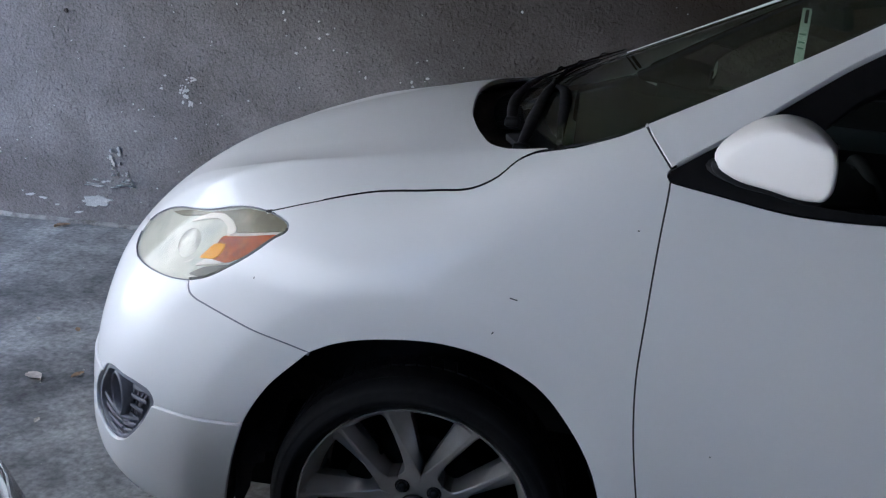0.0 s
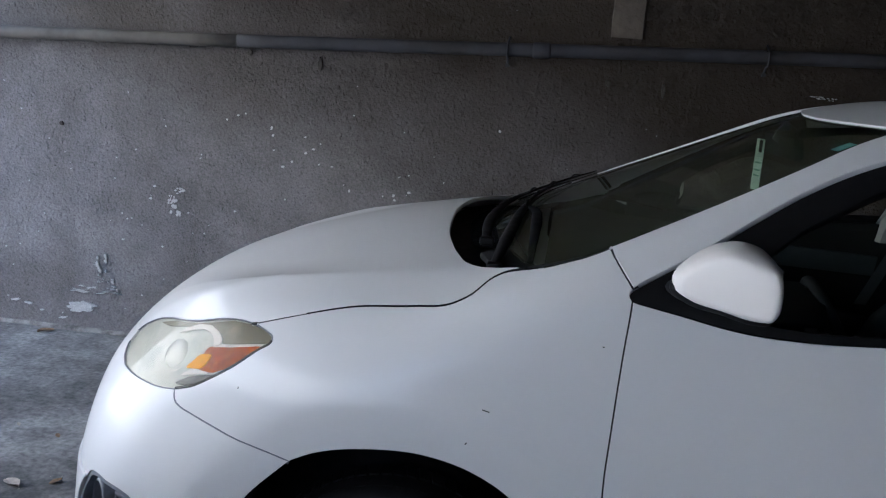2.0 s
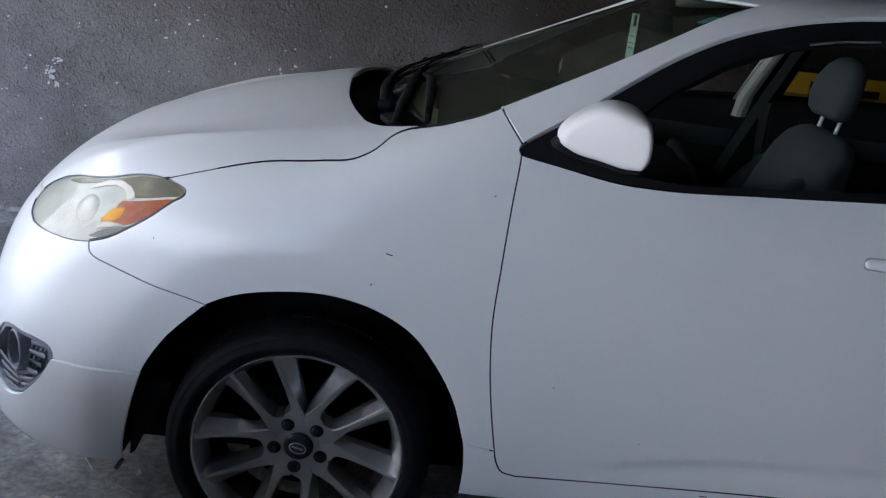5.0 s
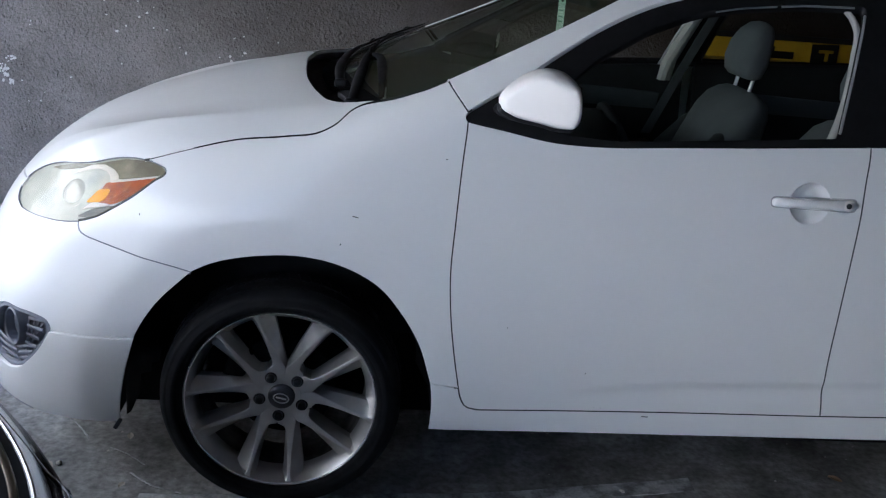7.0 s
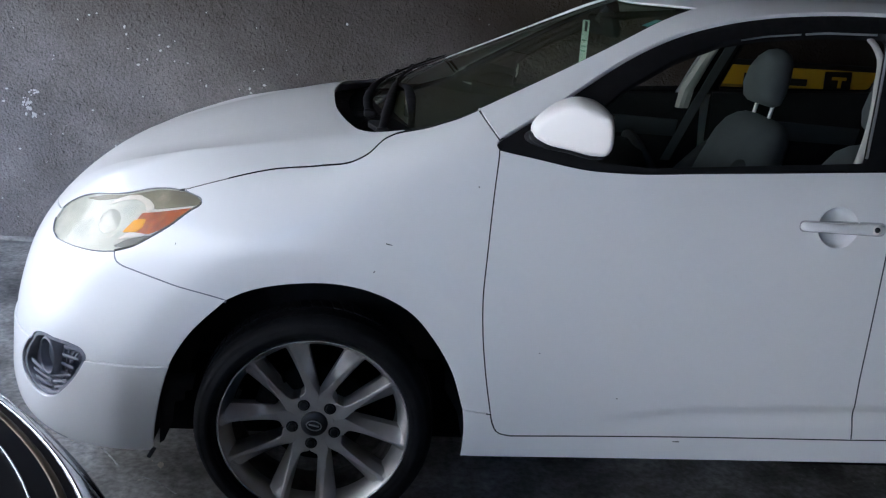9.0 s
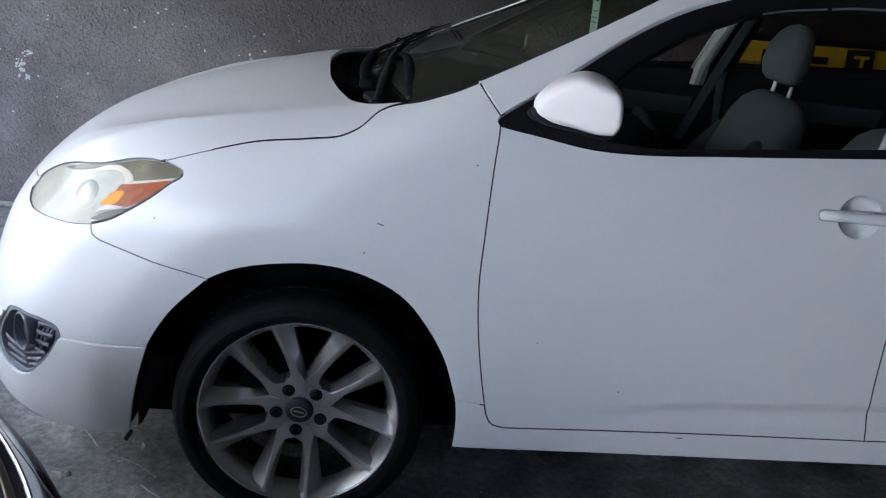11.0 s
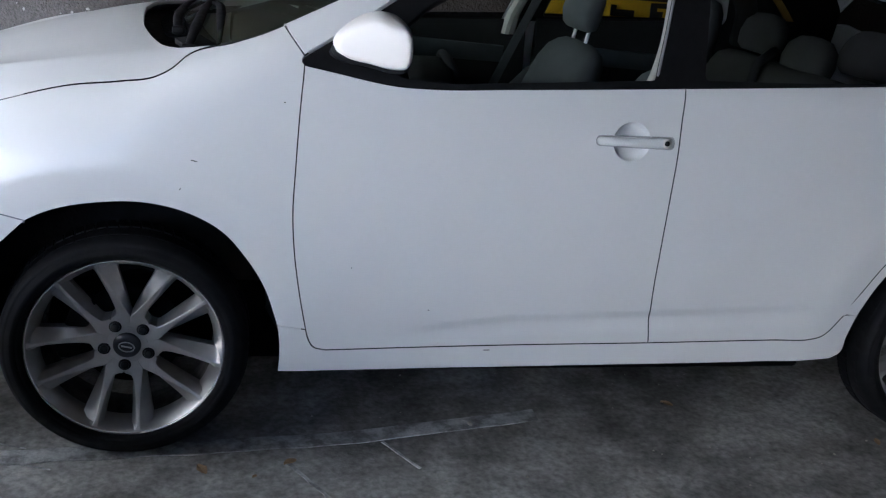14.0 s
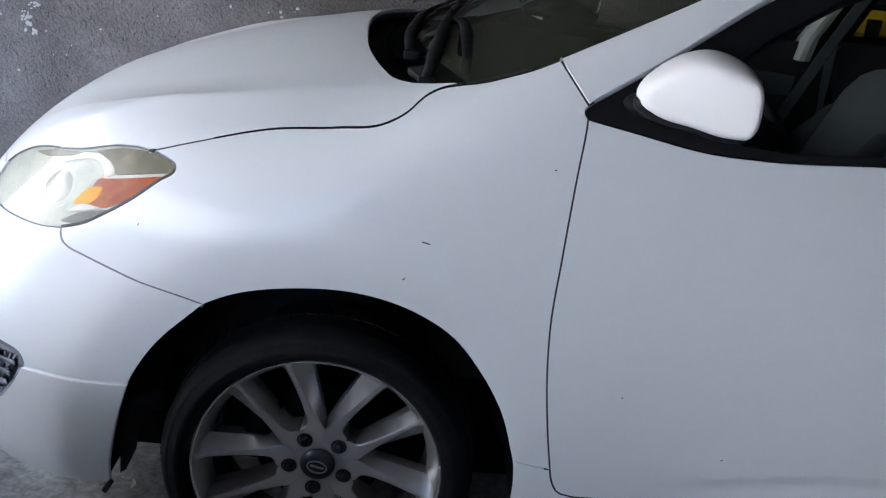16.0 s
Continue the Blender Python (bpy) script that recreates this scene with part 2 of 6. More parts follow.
half_width = curve([0.15, 0.28, 0.36, 0.5, 0.65, 0.8, 0.95, 1.05, 1.12, 1.2, 1.3, 1.4, 1.5, 1.6],
                   [0.79, 0.838, 0.848, 0.864, 0.873, 0.872, 0.860, 0.845, 0.832, 0.786, 0.727, 0.665, 0.600, 0.53])
nose = curve([0.15, 0.22, 0.3, 0.42, 0.55, 0.7, 0.8, 0.88, 0.96, 1.1], [-0.885, -0.957, -0.980, -0.977, -0.966, -0.930, -0.89, -0.845, -0.79, -0.72])
fullness = curve([0.15, 0.3, 0.5, 0.65, 0.8, 0.95, 1.1], [3.4, 3.4, 3.25, 2.95, 2.62, 2.5, 2.5])
hood_mid = curve([-1.0, -0.9, -0.8, -0.68, -0.5, -0.3, -0.07, 0.2, 0.5], [0.70, 0.82, 0.895, 0.962, 1.030, 1.092, 1.150, 1.188, 1.21])
crease_z = curve([-1.0, -0.8, -0.63, -0.4, -0.15, 0.05, 0.2, 0.45, 0.7], [0.80, 0.888, 0.961, 1.040, 1.090, 1.116, 1.136, 1.20, 1.35])
crease_y = curve([-1.0, -0.8, -0.63, -0.4, -0.15, 0.05, 0.2, 0.7], [0.40, 0.44, 0.50, 0.55, 0.585, 0.605, 0.62, 0.66])

ridge_y = curve([-1.0, -0.8, -0.70, -0.62, -0.55, -0.48, -0.36, -0.27, -0.16, -0.04, 0.05, 0.2, 0.7], [0.20, 0.30, 0.378, 0.430, 0.470, 0.505, 0.562, 0.582, 0.596, 0.603, 0.613, 0.65, 0.68])


def body(p):
    """Below zero inside the body, in metres near its skin."""
    x, y, z = p[..., 0], np.abs(p[..., 1]), p[..., 2]
    w = half_width(z)
    for cx, flare, lean in ((0.0, 0.008, 0.105), (2.6, 0.008, 0.05)):
        r = np.hypot(x - cx, z - 0.335)
        w = w + (flare * (1 - ramp(r, 0.545, 0.66)) * (1 - ramp(x - cx, 0.15, 0.48)) - lean * np.clip(0.535 - r, 0, 0.12) * (1 - ramp(x - cx, 0.3, 0.5))) * (1 - ramp(z, 0.82, 0.96))
    # the press line low on the doors: the skin turns in above it and out again below
    low = 0.368 + 0.054 * ramp(x, 0.60, 1.08) + 0.050 * np.clip((x - 1.0) / 1.1, 0, 1)
    d = z - low
    w = w - 0.0065 * np.where(d > 0, 1 - ramp(d, 0.0, 0.030), 1 - ramp(-d, 0.0, 0.055)) * ramp(x, 0.60, 0.95) * (1 - ramp(x, 2.05, 2.18))
    n = fullness(z)
    u = np.maximum(0.16 - x, 0) / (0.16 - nose(z))
    v = np.maximum(x - 2.75, 0) / (0.72 - 0.35 * ramp(z, 1.0, 1.6))
    side = w * ((u**n + v**3 + (y / w) ** n + 1e-9) ** (1 / n) - 1)
    s = 0.40 + 0.15 * (1 - ramp(x, -0.7, -0.1))
    shoulder = (z - crease_z(x) + s * (y - crease_y(x))) / np.sqrt(1 + s * s)
    # the hood's dished top rises to a crease that lies on the shoulder
    ry = ridge_y(x)
    rise = crease_z(x) - s * (ry - crease_y(x)) - hood_mid(x) + 0.15 * ry * ry
    rise = np.clip(rise, -0.01, 0.024 * (0.45 * ramp(x, -0.85, -0.6) + 0.55 * ramp(x, -0.65, -0.25)))
    hood = z - hood_mid(x) + 0.15 * y * y - rise * np.clip((y - ry) / 0.16 + 1, 0, 1.05) ** 2
    front = smax(shoulder, hood, 0.005)
    screen = (z - 1.165 - 0.44 * (x - 0.155 - 0.23 * y * y)) * 0.915
    roof = z - 1.586 + 0.05 * ((x - 1.65) / 0.8) ** 2 * (1 - 0.35 * ramp(x, 1.5, 2.2)) + 0.13 * y * y
    cabin = smax(screen, roof, 0.05)
    top = smin(front, cabin, 0.05)
    return smax(side, top, 0.11)


def meet(eye, way, near, far):
    """Where rays from eye along way first enter the body, between the two distances."""
    eye, way = np.broadcast_arrays(np.asarray(eye, float), np.asarray(way, float))
    d = np.linspace(near, far, 60)
    f = body(eye[..., None, :] + d[:, None] * way[..., None, :])
    i = np.maximum(np.argmax(f < 0, axis=-1), 1)
    lo, hi = d[i - 1], d[i]
    for _ in range(30):
        mid = (lo + hi) / 2
        out = body(eye + mid[..., None] * way) > 0
        lo, hi = np.where(out, mid, lo), np.where(out, hi, mid)
    return eye + lo[..., None] * way


def outward(p, e=0.004):
    """The skin's normals."""
    g = np.stack([body(p + e * a) - body(p - e * a) for a in np.eye(3)], -1)
    return g / np.linalg.norm(g, axis=-1, keepdims=True)


AXIS = 0.45


def flank(c):
    """Chart of the near flank: x, z."""
    c = np.asarray(c, float)
    return meet(np.stack([c[:, 0], 0 * c[:, 0] - 1.2, c[:, 1]], -1), (0, 1, 0), 0.0, 1.2)


def round_front(c):
    """Chart round the nose: degrees from dead ahead to the near flank, z."""
    c = np.asarray(c, float)
    a = np.radians(c[:, 0])
    way = np.stack([-np.cos(a), -np.sin(a), 0 * a], -1)
    return meet(np.stack([0 * a + AXIS, 0 * a, c[:, 1]], -1) + 1.6 * way, -way, 0.0, 1.6)


def from_top(c):
    """Chart of hood, screen and roof: x, y."""
    c = np.asarray(c, float)
    return meet(np.stack([c[:, 0], c[:, 1], 0 * c[:, 0] + 1.7], -1), (0, 0, -1), 0.0, 1.2)


def to_round(p):
    return np.stack([np.degrees(np.arctan2(-p[..., 1], AXIS - p[..., 0])), p[..., 2]], -1)


# ---- panels: pieces of the body's skin, cut along its seams ----
def inside(c, ring):
    x, y = c[:, 0][:, None], c[:, 1][:, None]
    a, b = ring, np.roll(ring, -1, axis=0)
    cross = ((a[:, 1] > y) != (b[:, 1] > y)) & (x < (b[:, 0] - a[:, 0]) * (y - a[:, 1]) / (b[:, 1] - a[:, 1] + 1e-12) + a[:, 0])
    return cross.sum(1) % 2 == 1


def tidy(ring, least=0.003):
    keep = [ring[0]]
    for p in ring[1:]:
        if np.linalg.norm(p - keep[-1]) > least:
            keep.append(p)
    if np.linalg.norm(keep[-1] - keep[0]) < least:
        keep.pop()
    return np.array(keep)


def shrunk(ring, by):
    d = np.roll(ring, -1, axis=0) - np.roll(ring, 1, axis=0)
    n = np.stack([-d[:, 1], d[:, 0]], -1) / (np.linalg.norm(d, axis=1, keepdims=True) + 1e-9)
    area = (ring[:, 0] * np.roll(ring[:, 1], -1) - np.roll(ring[:, 0], -1) * ring[:, 1]).sum()
    return ring + by * (n if area > 0 else -n)


ROUND = 0.0185
CHARTS = {"flank": (flank, lambda p: p[..., [0, 2]], (1.0, 1.0)), "round": (round_front, to_round, (ROUND, 1.0)), "top": (from_top, lambda p: p[..., [0, 1]], (1.0, 1.0))}


def seam(chart, pts, step=0.012, closed=False):
    """A line on the skin through points of a chart."""
    to3, _, scale = CHARTS[chart]
    return to3(smooth_line(np.array(pts, float) * scale, step, closed) / scale)


def panel(name, chart, outline, mat, parent, holes=(), gap=0.0028, step=0.016, depth=0.012, sunk=0.0, mirror=False, label="", lip=True):
    """The skin inside an outline of places, with rolled edges; sunk: how far it lies below the skin."""
    to3, to2, scale = CHARTS[chart]
    rings = [shrunk(tidy(to2(np.asarray(outline)) * scale), gap)]
    rings += [shrunk(tidy(to2(np.asarray(h)) * scale), -gap) for h in holes]
    lo, hi = rings[0].min(0), rings[0].max(0)
    gx, gy = np.meshgrid(np.arange(lo[0], hi[0], step), np.arange(lo[1], hi[1], step * 0.87))
    gx = gx + (np.arange(gx.shape[0]) % 2)[:, None] * step / 2
    grid = np.stack([gx.ravel(), gy.ravel()], -1)
    ok = inside(grid, rings[0])
    for r in rings[1:]:
        ok &= ~inside(grid, r)
    grid = grid[ok]
    edge = np.vstack(rings)
    far = np.array([np.min(np.sum((edge - g) ** 2, 1)) for g in grid]) > (0.45 * step) ** 2 if len(grid) else np.zeros(0, bool)
    pts = np.vstack([edge, grid[far]])
    edges, at = [], 0
    for r in rings:
        edges += [(at + i, at + (i + 1) % len(r)) for i in range(len(r))]
        at += len(r)
    out = cdt([Vector(p) for p in pts], edges, [], 0, 1e-7)
    c, tris = np.array([tuple(v) for v in out[0]]), np.array([f for f in out[2] if len(f) == 3])
    mid = c[tris].mean(1)
    ok = inside(mid, rings[0])
    for r in rings[1:]:
        ok &= ~inside(mid, r)
    tris = tris[ok]
    p = to3(c / scale)
    nrm = outward(p)
    flat = np.cross(p[tris[:, 1]] - p[tris[:, 0]], p[tris[:, 2]] - p[tris[:, 0]])
    turn = (flat * nrm[tris].mean(1)).sum(1) < 0
    tris[turn] = tris[turn][:, ::-1]
    p = p - sunk * nrm
    verts, norms, faces = list(p), list(nrm), [tuple(t) for t in tris]
    if lip:
        count = {}
        for t in tris:
            for i in range(3):
                a, b = int(t[i]), int(t[(i + 1) % 3])
                count[(a, b)] = count.get((a, b), 0) + 1
        rim = [(a, b) for (a, b) in count if (b, a) not in count]
        off = {}
        for a, b in rim:
            d = p[b] - p[a]
            o = np.cross(d, nrm[a])
            for q in (a, b):
                off[q] = off.get(q, 0) + o / (np.linalg.norm(o) + 1e-12)
        first = {}
        for q, o in off.items():
            o = o / (np.linalg.norm(o) + 1e-12)
            first[q] = len(verts)
            verts += [p[q] + 0.0011 * o - 0.0009 * nrm[q], p[q] + 0.0013 * o - depth * nrm[q]]
            mid_n = (o + nrm[q]) / np.linalg.norm(o + nrm[q])
            norms += [mid_n, o]
        for a, b in rim:
            fa, fb = first[a], first[b]
            faces += [(b, a, fa, fb), (fb, fa, fa + 1, fb + 1)]
    verts, norms = np.array(verts), np.array(norms)
    if mirror:
        verts, norms = verts * (1, -1, 1), norms * (1, -1, 1)
        faces = [f[::-1] for f in faces]
    return link_mesh(name, verts, faces, mat, parent, label, normals=norms)


def strip(name, places, wide, sunk, mat, parent, mirror=False, label=""):
    """A band that follows a line on the skin, below it; its width may change along it."""
    p = np.asarray(places)
    n = outward(p)
    d = np.gradient(p, axis=0)
    s = np.cross(d, n)
    s = s / np.linalg.norm(s, axis=1, keepdims=True)
    a, b = p - sunk * n - wide / 2 * s, p - sunk * n + wide / 2 * s
    v = np.vstack([a, b, a - 0.004 * n, b - 0.004 * n])
    k = len(p)
    f = []
    for i in range(k - 1):
        f += [(i, i + 1, k + i + 1, k + i), (2 * k + i, 3 * k + i, 3 * k + i + 1, 2 * k + i + 1), (i, 2 * k + i, 2 * k + i + 1, i + 1), (k + i, k + i + 1, 3 * k + i + 1, 3 * k + i)]
    if mirror:
        v = v * (1, -1, 1)
    return link_mesh(name, v, f, mat, parent, label)


# ---- the white car ----
car = tagged(new("hatchback_car"), "white five-door hatchback car with alloy wheels beside the wall", "car")

HOOD_SEAM = seam("flank", [(-0.379, 0.963), (-0.290, 0.994), (-0.147, 1.035), (-0.005, 1.059), (0.079, 1.078), (0.119, 1.098), (0.158, 1.126), (0.185, 1.139), (0.221, 1.151)])
FENDER_TOP = seam("flank", [(0.221, 1.151), (0.27, 1.167), (0.311, 1.183), (0.352, 1.199), (0.403, 1.222)])
PILLAR_SEAM = seam("flank", [(0.403, 1.222), (0.453, 1.162)])
TIP = seam("flank", [(0.453, 1.162), (0.447, 1.151), (0.453, 1.140)], 0.004)
DOOR_FRONT = seam("flank", [(0.453, 1.140), (0.445, 1.031), (0.438, 0.878), (0.435, 0.745), (0.442, 0.652), (0.463, 0.511), (0.484, 0.405)])
DOOR_CORNER = seam("flank", [(0.484, 0.405), (0.492, 0.375), (0.508, 0.347), (0.544, 0.337)])
DOOR_BOTTOM = seam("flank", [(0.544, 0.337), (1.0, 0.350), (1.53, 0.358)])
REAR_BOTTOM = seam("flank", [(1.53, 0.358), (1.8, 0.364), (2.06, 0.370)])
DOOR_REAR = seam("flank", [(1.53, 0.358), (1.517, 0.432), (1.508, 0.520), (1.5035, 0.680), (1.506, 0.838), (1.511, 0.957), (1.5125, 1.057), (1.516, 1.139)])
REAR_EDGE = seam("flank", [(2.06, 0.370), (2.116, 0.383), (2.164, 0.446), (2.200, 0.524)])
REAR_EDGE_UP = seam("flank", [(2.200, 0.524), (2.272, 0.650), (2.370, 0.750), (2.53, 0.88), (2.60, 1.02), (2.63, 1.205)])
BELT_FRONT = seam("flank", [(0.453, 1.140), (0.54, 1.126), (0.691, 1.102), (0.784, 1.099), (1.005, 1.110), (1.516, 1.139)])
BELT_REAR = seam("flank", [(1.516, 1.139), (2.203, 1.179), (2.40, 1.191)])
BELT_TAIL = seam("flank", [(2.40, 1.191), (2.63, 1.205)])
DLO_TOP = seam("flank", [(0.453, 1.162), (0.6, 1.25), (0.693, 1.31), (0.791, 1.37), (0.941, 1.441), (1.078, 1.482), (1.203, 1.505), (1.384, 1.523), (1.567, 1.529), (1.748, 1.518), (2.024, 1.481), (2.22, 1.449), (2.272, 1.438), (2.306, 1.410), (2.333, 1.33), (2.365, 1.26), (2.40, 1.191)])
ARCH_LOW = seam("flank", [(-0.446, 0.236), (-0.438, 0.31), (-0.416, 0.419), (-0.391, 0.507)])
ARCH_LIP = seam("flank", [(-0.391, 0.507), (-0.384, 0.522), (-0.335, 0.603), (-0.236, 0.709)])
ARCH = seam("flank", [(-0.236, 0.709), (-0.19, 0.733), (-0.05, 0.767), (0.048, 0.771), (0.161, 0.747), (0.25, 0.697), (0.313, 0.623), (0.364, 0.537), (0.405, 0.415)])
ARCH_SILL = seam("flank", [(0.405, 0.415), (0.412, 0.35), (0.411, 0.261)])
SILL_LINE = seam("flank", [(0.405, 0.415), (0.484, 0.405)])
SILL_BOTTOM = seam("flank", [(0.411, 0.261), (0.8, 0.269), (1.3, 0.276), (2.1, 0.293), (2.175, 0.297)])
SILL_TAIL = seam("flank", [(2.175, 0.297), (2.206, 0.318), (2.211, 0.38), (2.222, 0.458)])
SILL_TAIL_TOP = seam("flank", [(2.222, 0.458), (2.164, 0.463)])
REAR_ARCH = seam("flank", [(2.222, 0.458), (2.236, 0.501), (2.262, 0.565), (2.297, 0.622), (2.333, 0.664), (2.395, 0.714), (2.49, 0.745), (2.6, 0.758), (2.7, 0.745), (2.8, 0.70), (2.9, 0.62), (2.97, 0.51), (3.0, 0.40), (3.0, 0.28)])
LAMP_TOP = seam("round", [(40.6, 0.964), (38.4, 0.962), (35.7, 0.953), (31.7, 0.926), (29.0, 0.913), (26.3, 0.902), (23.6, 0.882), (21.6, 0.855)])
LAMP_NOSE = seam("round", [(21.6, 0.855), (20.8, 0.830), (21.0, 0.805), (22.3, 0.783), (24.8, 0.770)], 0.006)
LAMP_BOTTOM = seam("round", [(24.8, 0.770), (27.5, 0.771), (30.5, 0.775), (33.7, 0.782), (36.2, 0.793)])
LAMP_REAR = seam("round", [(36.2, 0.793), (38.4, 0.814), (40.3, 0.844), (42.5, 0.885), (44.1, 0.925), (44.95, 0.944), (44.6, 0.952), (43.0, 0.960), (40.6, 0.964)], 0.006)
SPLIT = seam("round", [(36.2, 0.793), (36.5, 0.782), (37.0, 0.771), (37.9, 0.7635), (39.3, 0.7585), (41.2, 0.7525), (43.2, 0.746), (45.4, 0.737), (47.5, 0.728), (49.5, 0.7187), (float(to_round(ARCH_LIP[-1])[0]), 0.709)], 0.008)
LIP_LINE = seam("round", [(float(to_round(ARCH_LIP[0])[0]), 0.507), (41.2, 0.499), (38.0, 0.493), (35.5, 0.487)])
FOG_TOP = seam("round", [(35.5, 0.487), (35.4, 0.503), (34.9, 0.517), (33.6, 0.524), (31.0, 0.525), (29.0, 0.526), (27.6, 0.516), (26.9, 0.495)], 0.006)
FOG_LOW = seam("round", [(35.5, 0.487), (34.2, 0.434), (32.4, 0.382), (30.9, 0.351), (29.4, 0.340), (27.6, 0.348), (25.6, 0.373), (24.8, 0.408), (25.6, 0.455), (26.9, 0.495)], 0.006)
FOG = np.vstack([FOG_TOP, FOG_LOW[::-1]])
LIP_IN = seam("round", [(26.9, 0.495), (22.0, 0.497), (12.0, 0.498), (0.0, 0.498)])
CHIN = seam("round", [(float(to_round(ARCH_LOW[0])[0]), 0.236), (38.3, 0.227), (35.4, 0.216), (30.6, 0.200), (24.0, 0.192), (12.0, 0.188), (0.0, 0.187)])
HOOD_LIP = seam("round", [(20.8, 0.830), (15.0, 0.818), (8.0, 0.808), (0.0, 0.805)])
LAMP_NOSE_UP, LAMP_NOSE_LOW = LAMP_NOSE[: len(LAMP_NOSE) * 2 // 5 + 1], LAMP_NOSE[len(LAMP_NOSE) * 2 // 5:]
FLIP = np.array((1, -1, 1))


def chain(*lines):
    """Lines end to end into one outline, each turned so that it goes on from the last."""
    out = np.asarray(lines[0])
    if len(lines) > 1 and min(np.linalg.norm(out[0] - lines[1][i]) for i in (0, -1)) < min(np.linalg.norm(out[-1] - lines[1][i]) for i in (0, -1)):
        out = out[::-1]
    for l in lines[1:]:
        out = np.vstack([out, l if np.linalg.norm(l[0] - out[-1]) <= np.linalg.norm(l[-1] - out[-1]) else l[::-1]])
    return out


def round_hole(x, z, r):
    a = np.linspace(0, 2 * math.pi, 40, endpoint=False)
    return flank(np.stack([x + r * np.cos(a), z + r * np.sin(a)], -1))


def facing(x, z):
    """A frame on the near flank: x along, y outwards, z up."""
    p = flank([(x, z)])[0]
    n = Vector(outward(p))
    along = Vector((1, 0, 0)) - n * n.x
    along.normalize()
    return Matrix((along, n, n.cross(along) * -1)).transposed().to_4x4(), Vector(p)


HANDLES = ((1.367, 0.986), (2.285, 1.032))
FRAME_FRONT = [(0.695, 1.126), (0.706, 1.236), (0.785, 1.303), (0.932, 1.386), (1.068, 1.437), (1.189, 1.460), (1.36, 1.478), (1.540, 1.483), (1.497, 1.345), (1.463, 1.24), (1.436, 1.158), (1.0, 1.128), (0.846, 1.117)]
FRAME_REAR = [(1.582, 1.165), (1.607, 1.31), (1.642, 1.484), (1.75, 1.476), (1.911, 1.458), (2.046, 1.439), (2.145, 1.426), (2.220, 1.414), (2.254, 1.320), (2.244, 1.190), (1.9, 1.174)]


def filleted(pts, radius, step=0.012):
    """A closed outline of straight runs with rounded corners."""
    p = np.array(pts, float)
    out = []
    for i in range(len(p)):
        a, b, c = p[i - 1], p[i], p[(i + 1) % len(p)]
        u, v_ = (a - b) / np.linalg.norm(a - b), (c - b) / np.linalg.norm(c - b)
        r = min(radius, 0.45 * np.linalg.norm(a - b), 0.45 * np.linalg.norm(c - b))
        out += [b + u * r * (1 - t) ** 2 + v_ * r * t * t for t in np.linspace(0, 1, 5)]
    ring = []
    for i, q in enumerate(out):
        n = out[(i + 1) % len(out)]
        k = max(1, int(np.linalg.norm(n - q) / step))
        ring += [q + (n - q) * t / k for t in range(k)]
    return np.array(ring)


HOLE_FRONT = flank(filleted(FRAME_FRONT, 0.02))
HOLE_REAR = flank(filleted(FRAME_REAR, 0.015))


def stretch(ring, first, last):
    """The run of a closed outline on the skin between the points nearest to two places of the flank."""
    c = ring[:, [0, 2]]
    i, j = (int(np.argmin(((c - np.array(q)) ** 2).sum(1))) for q in (first, last))
    return ring[i:j] if i < j else np.vstack([ring[i:], ring[:j]])


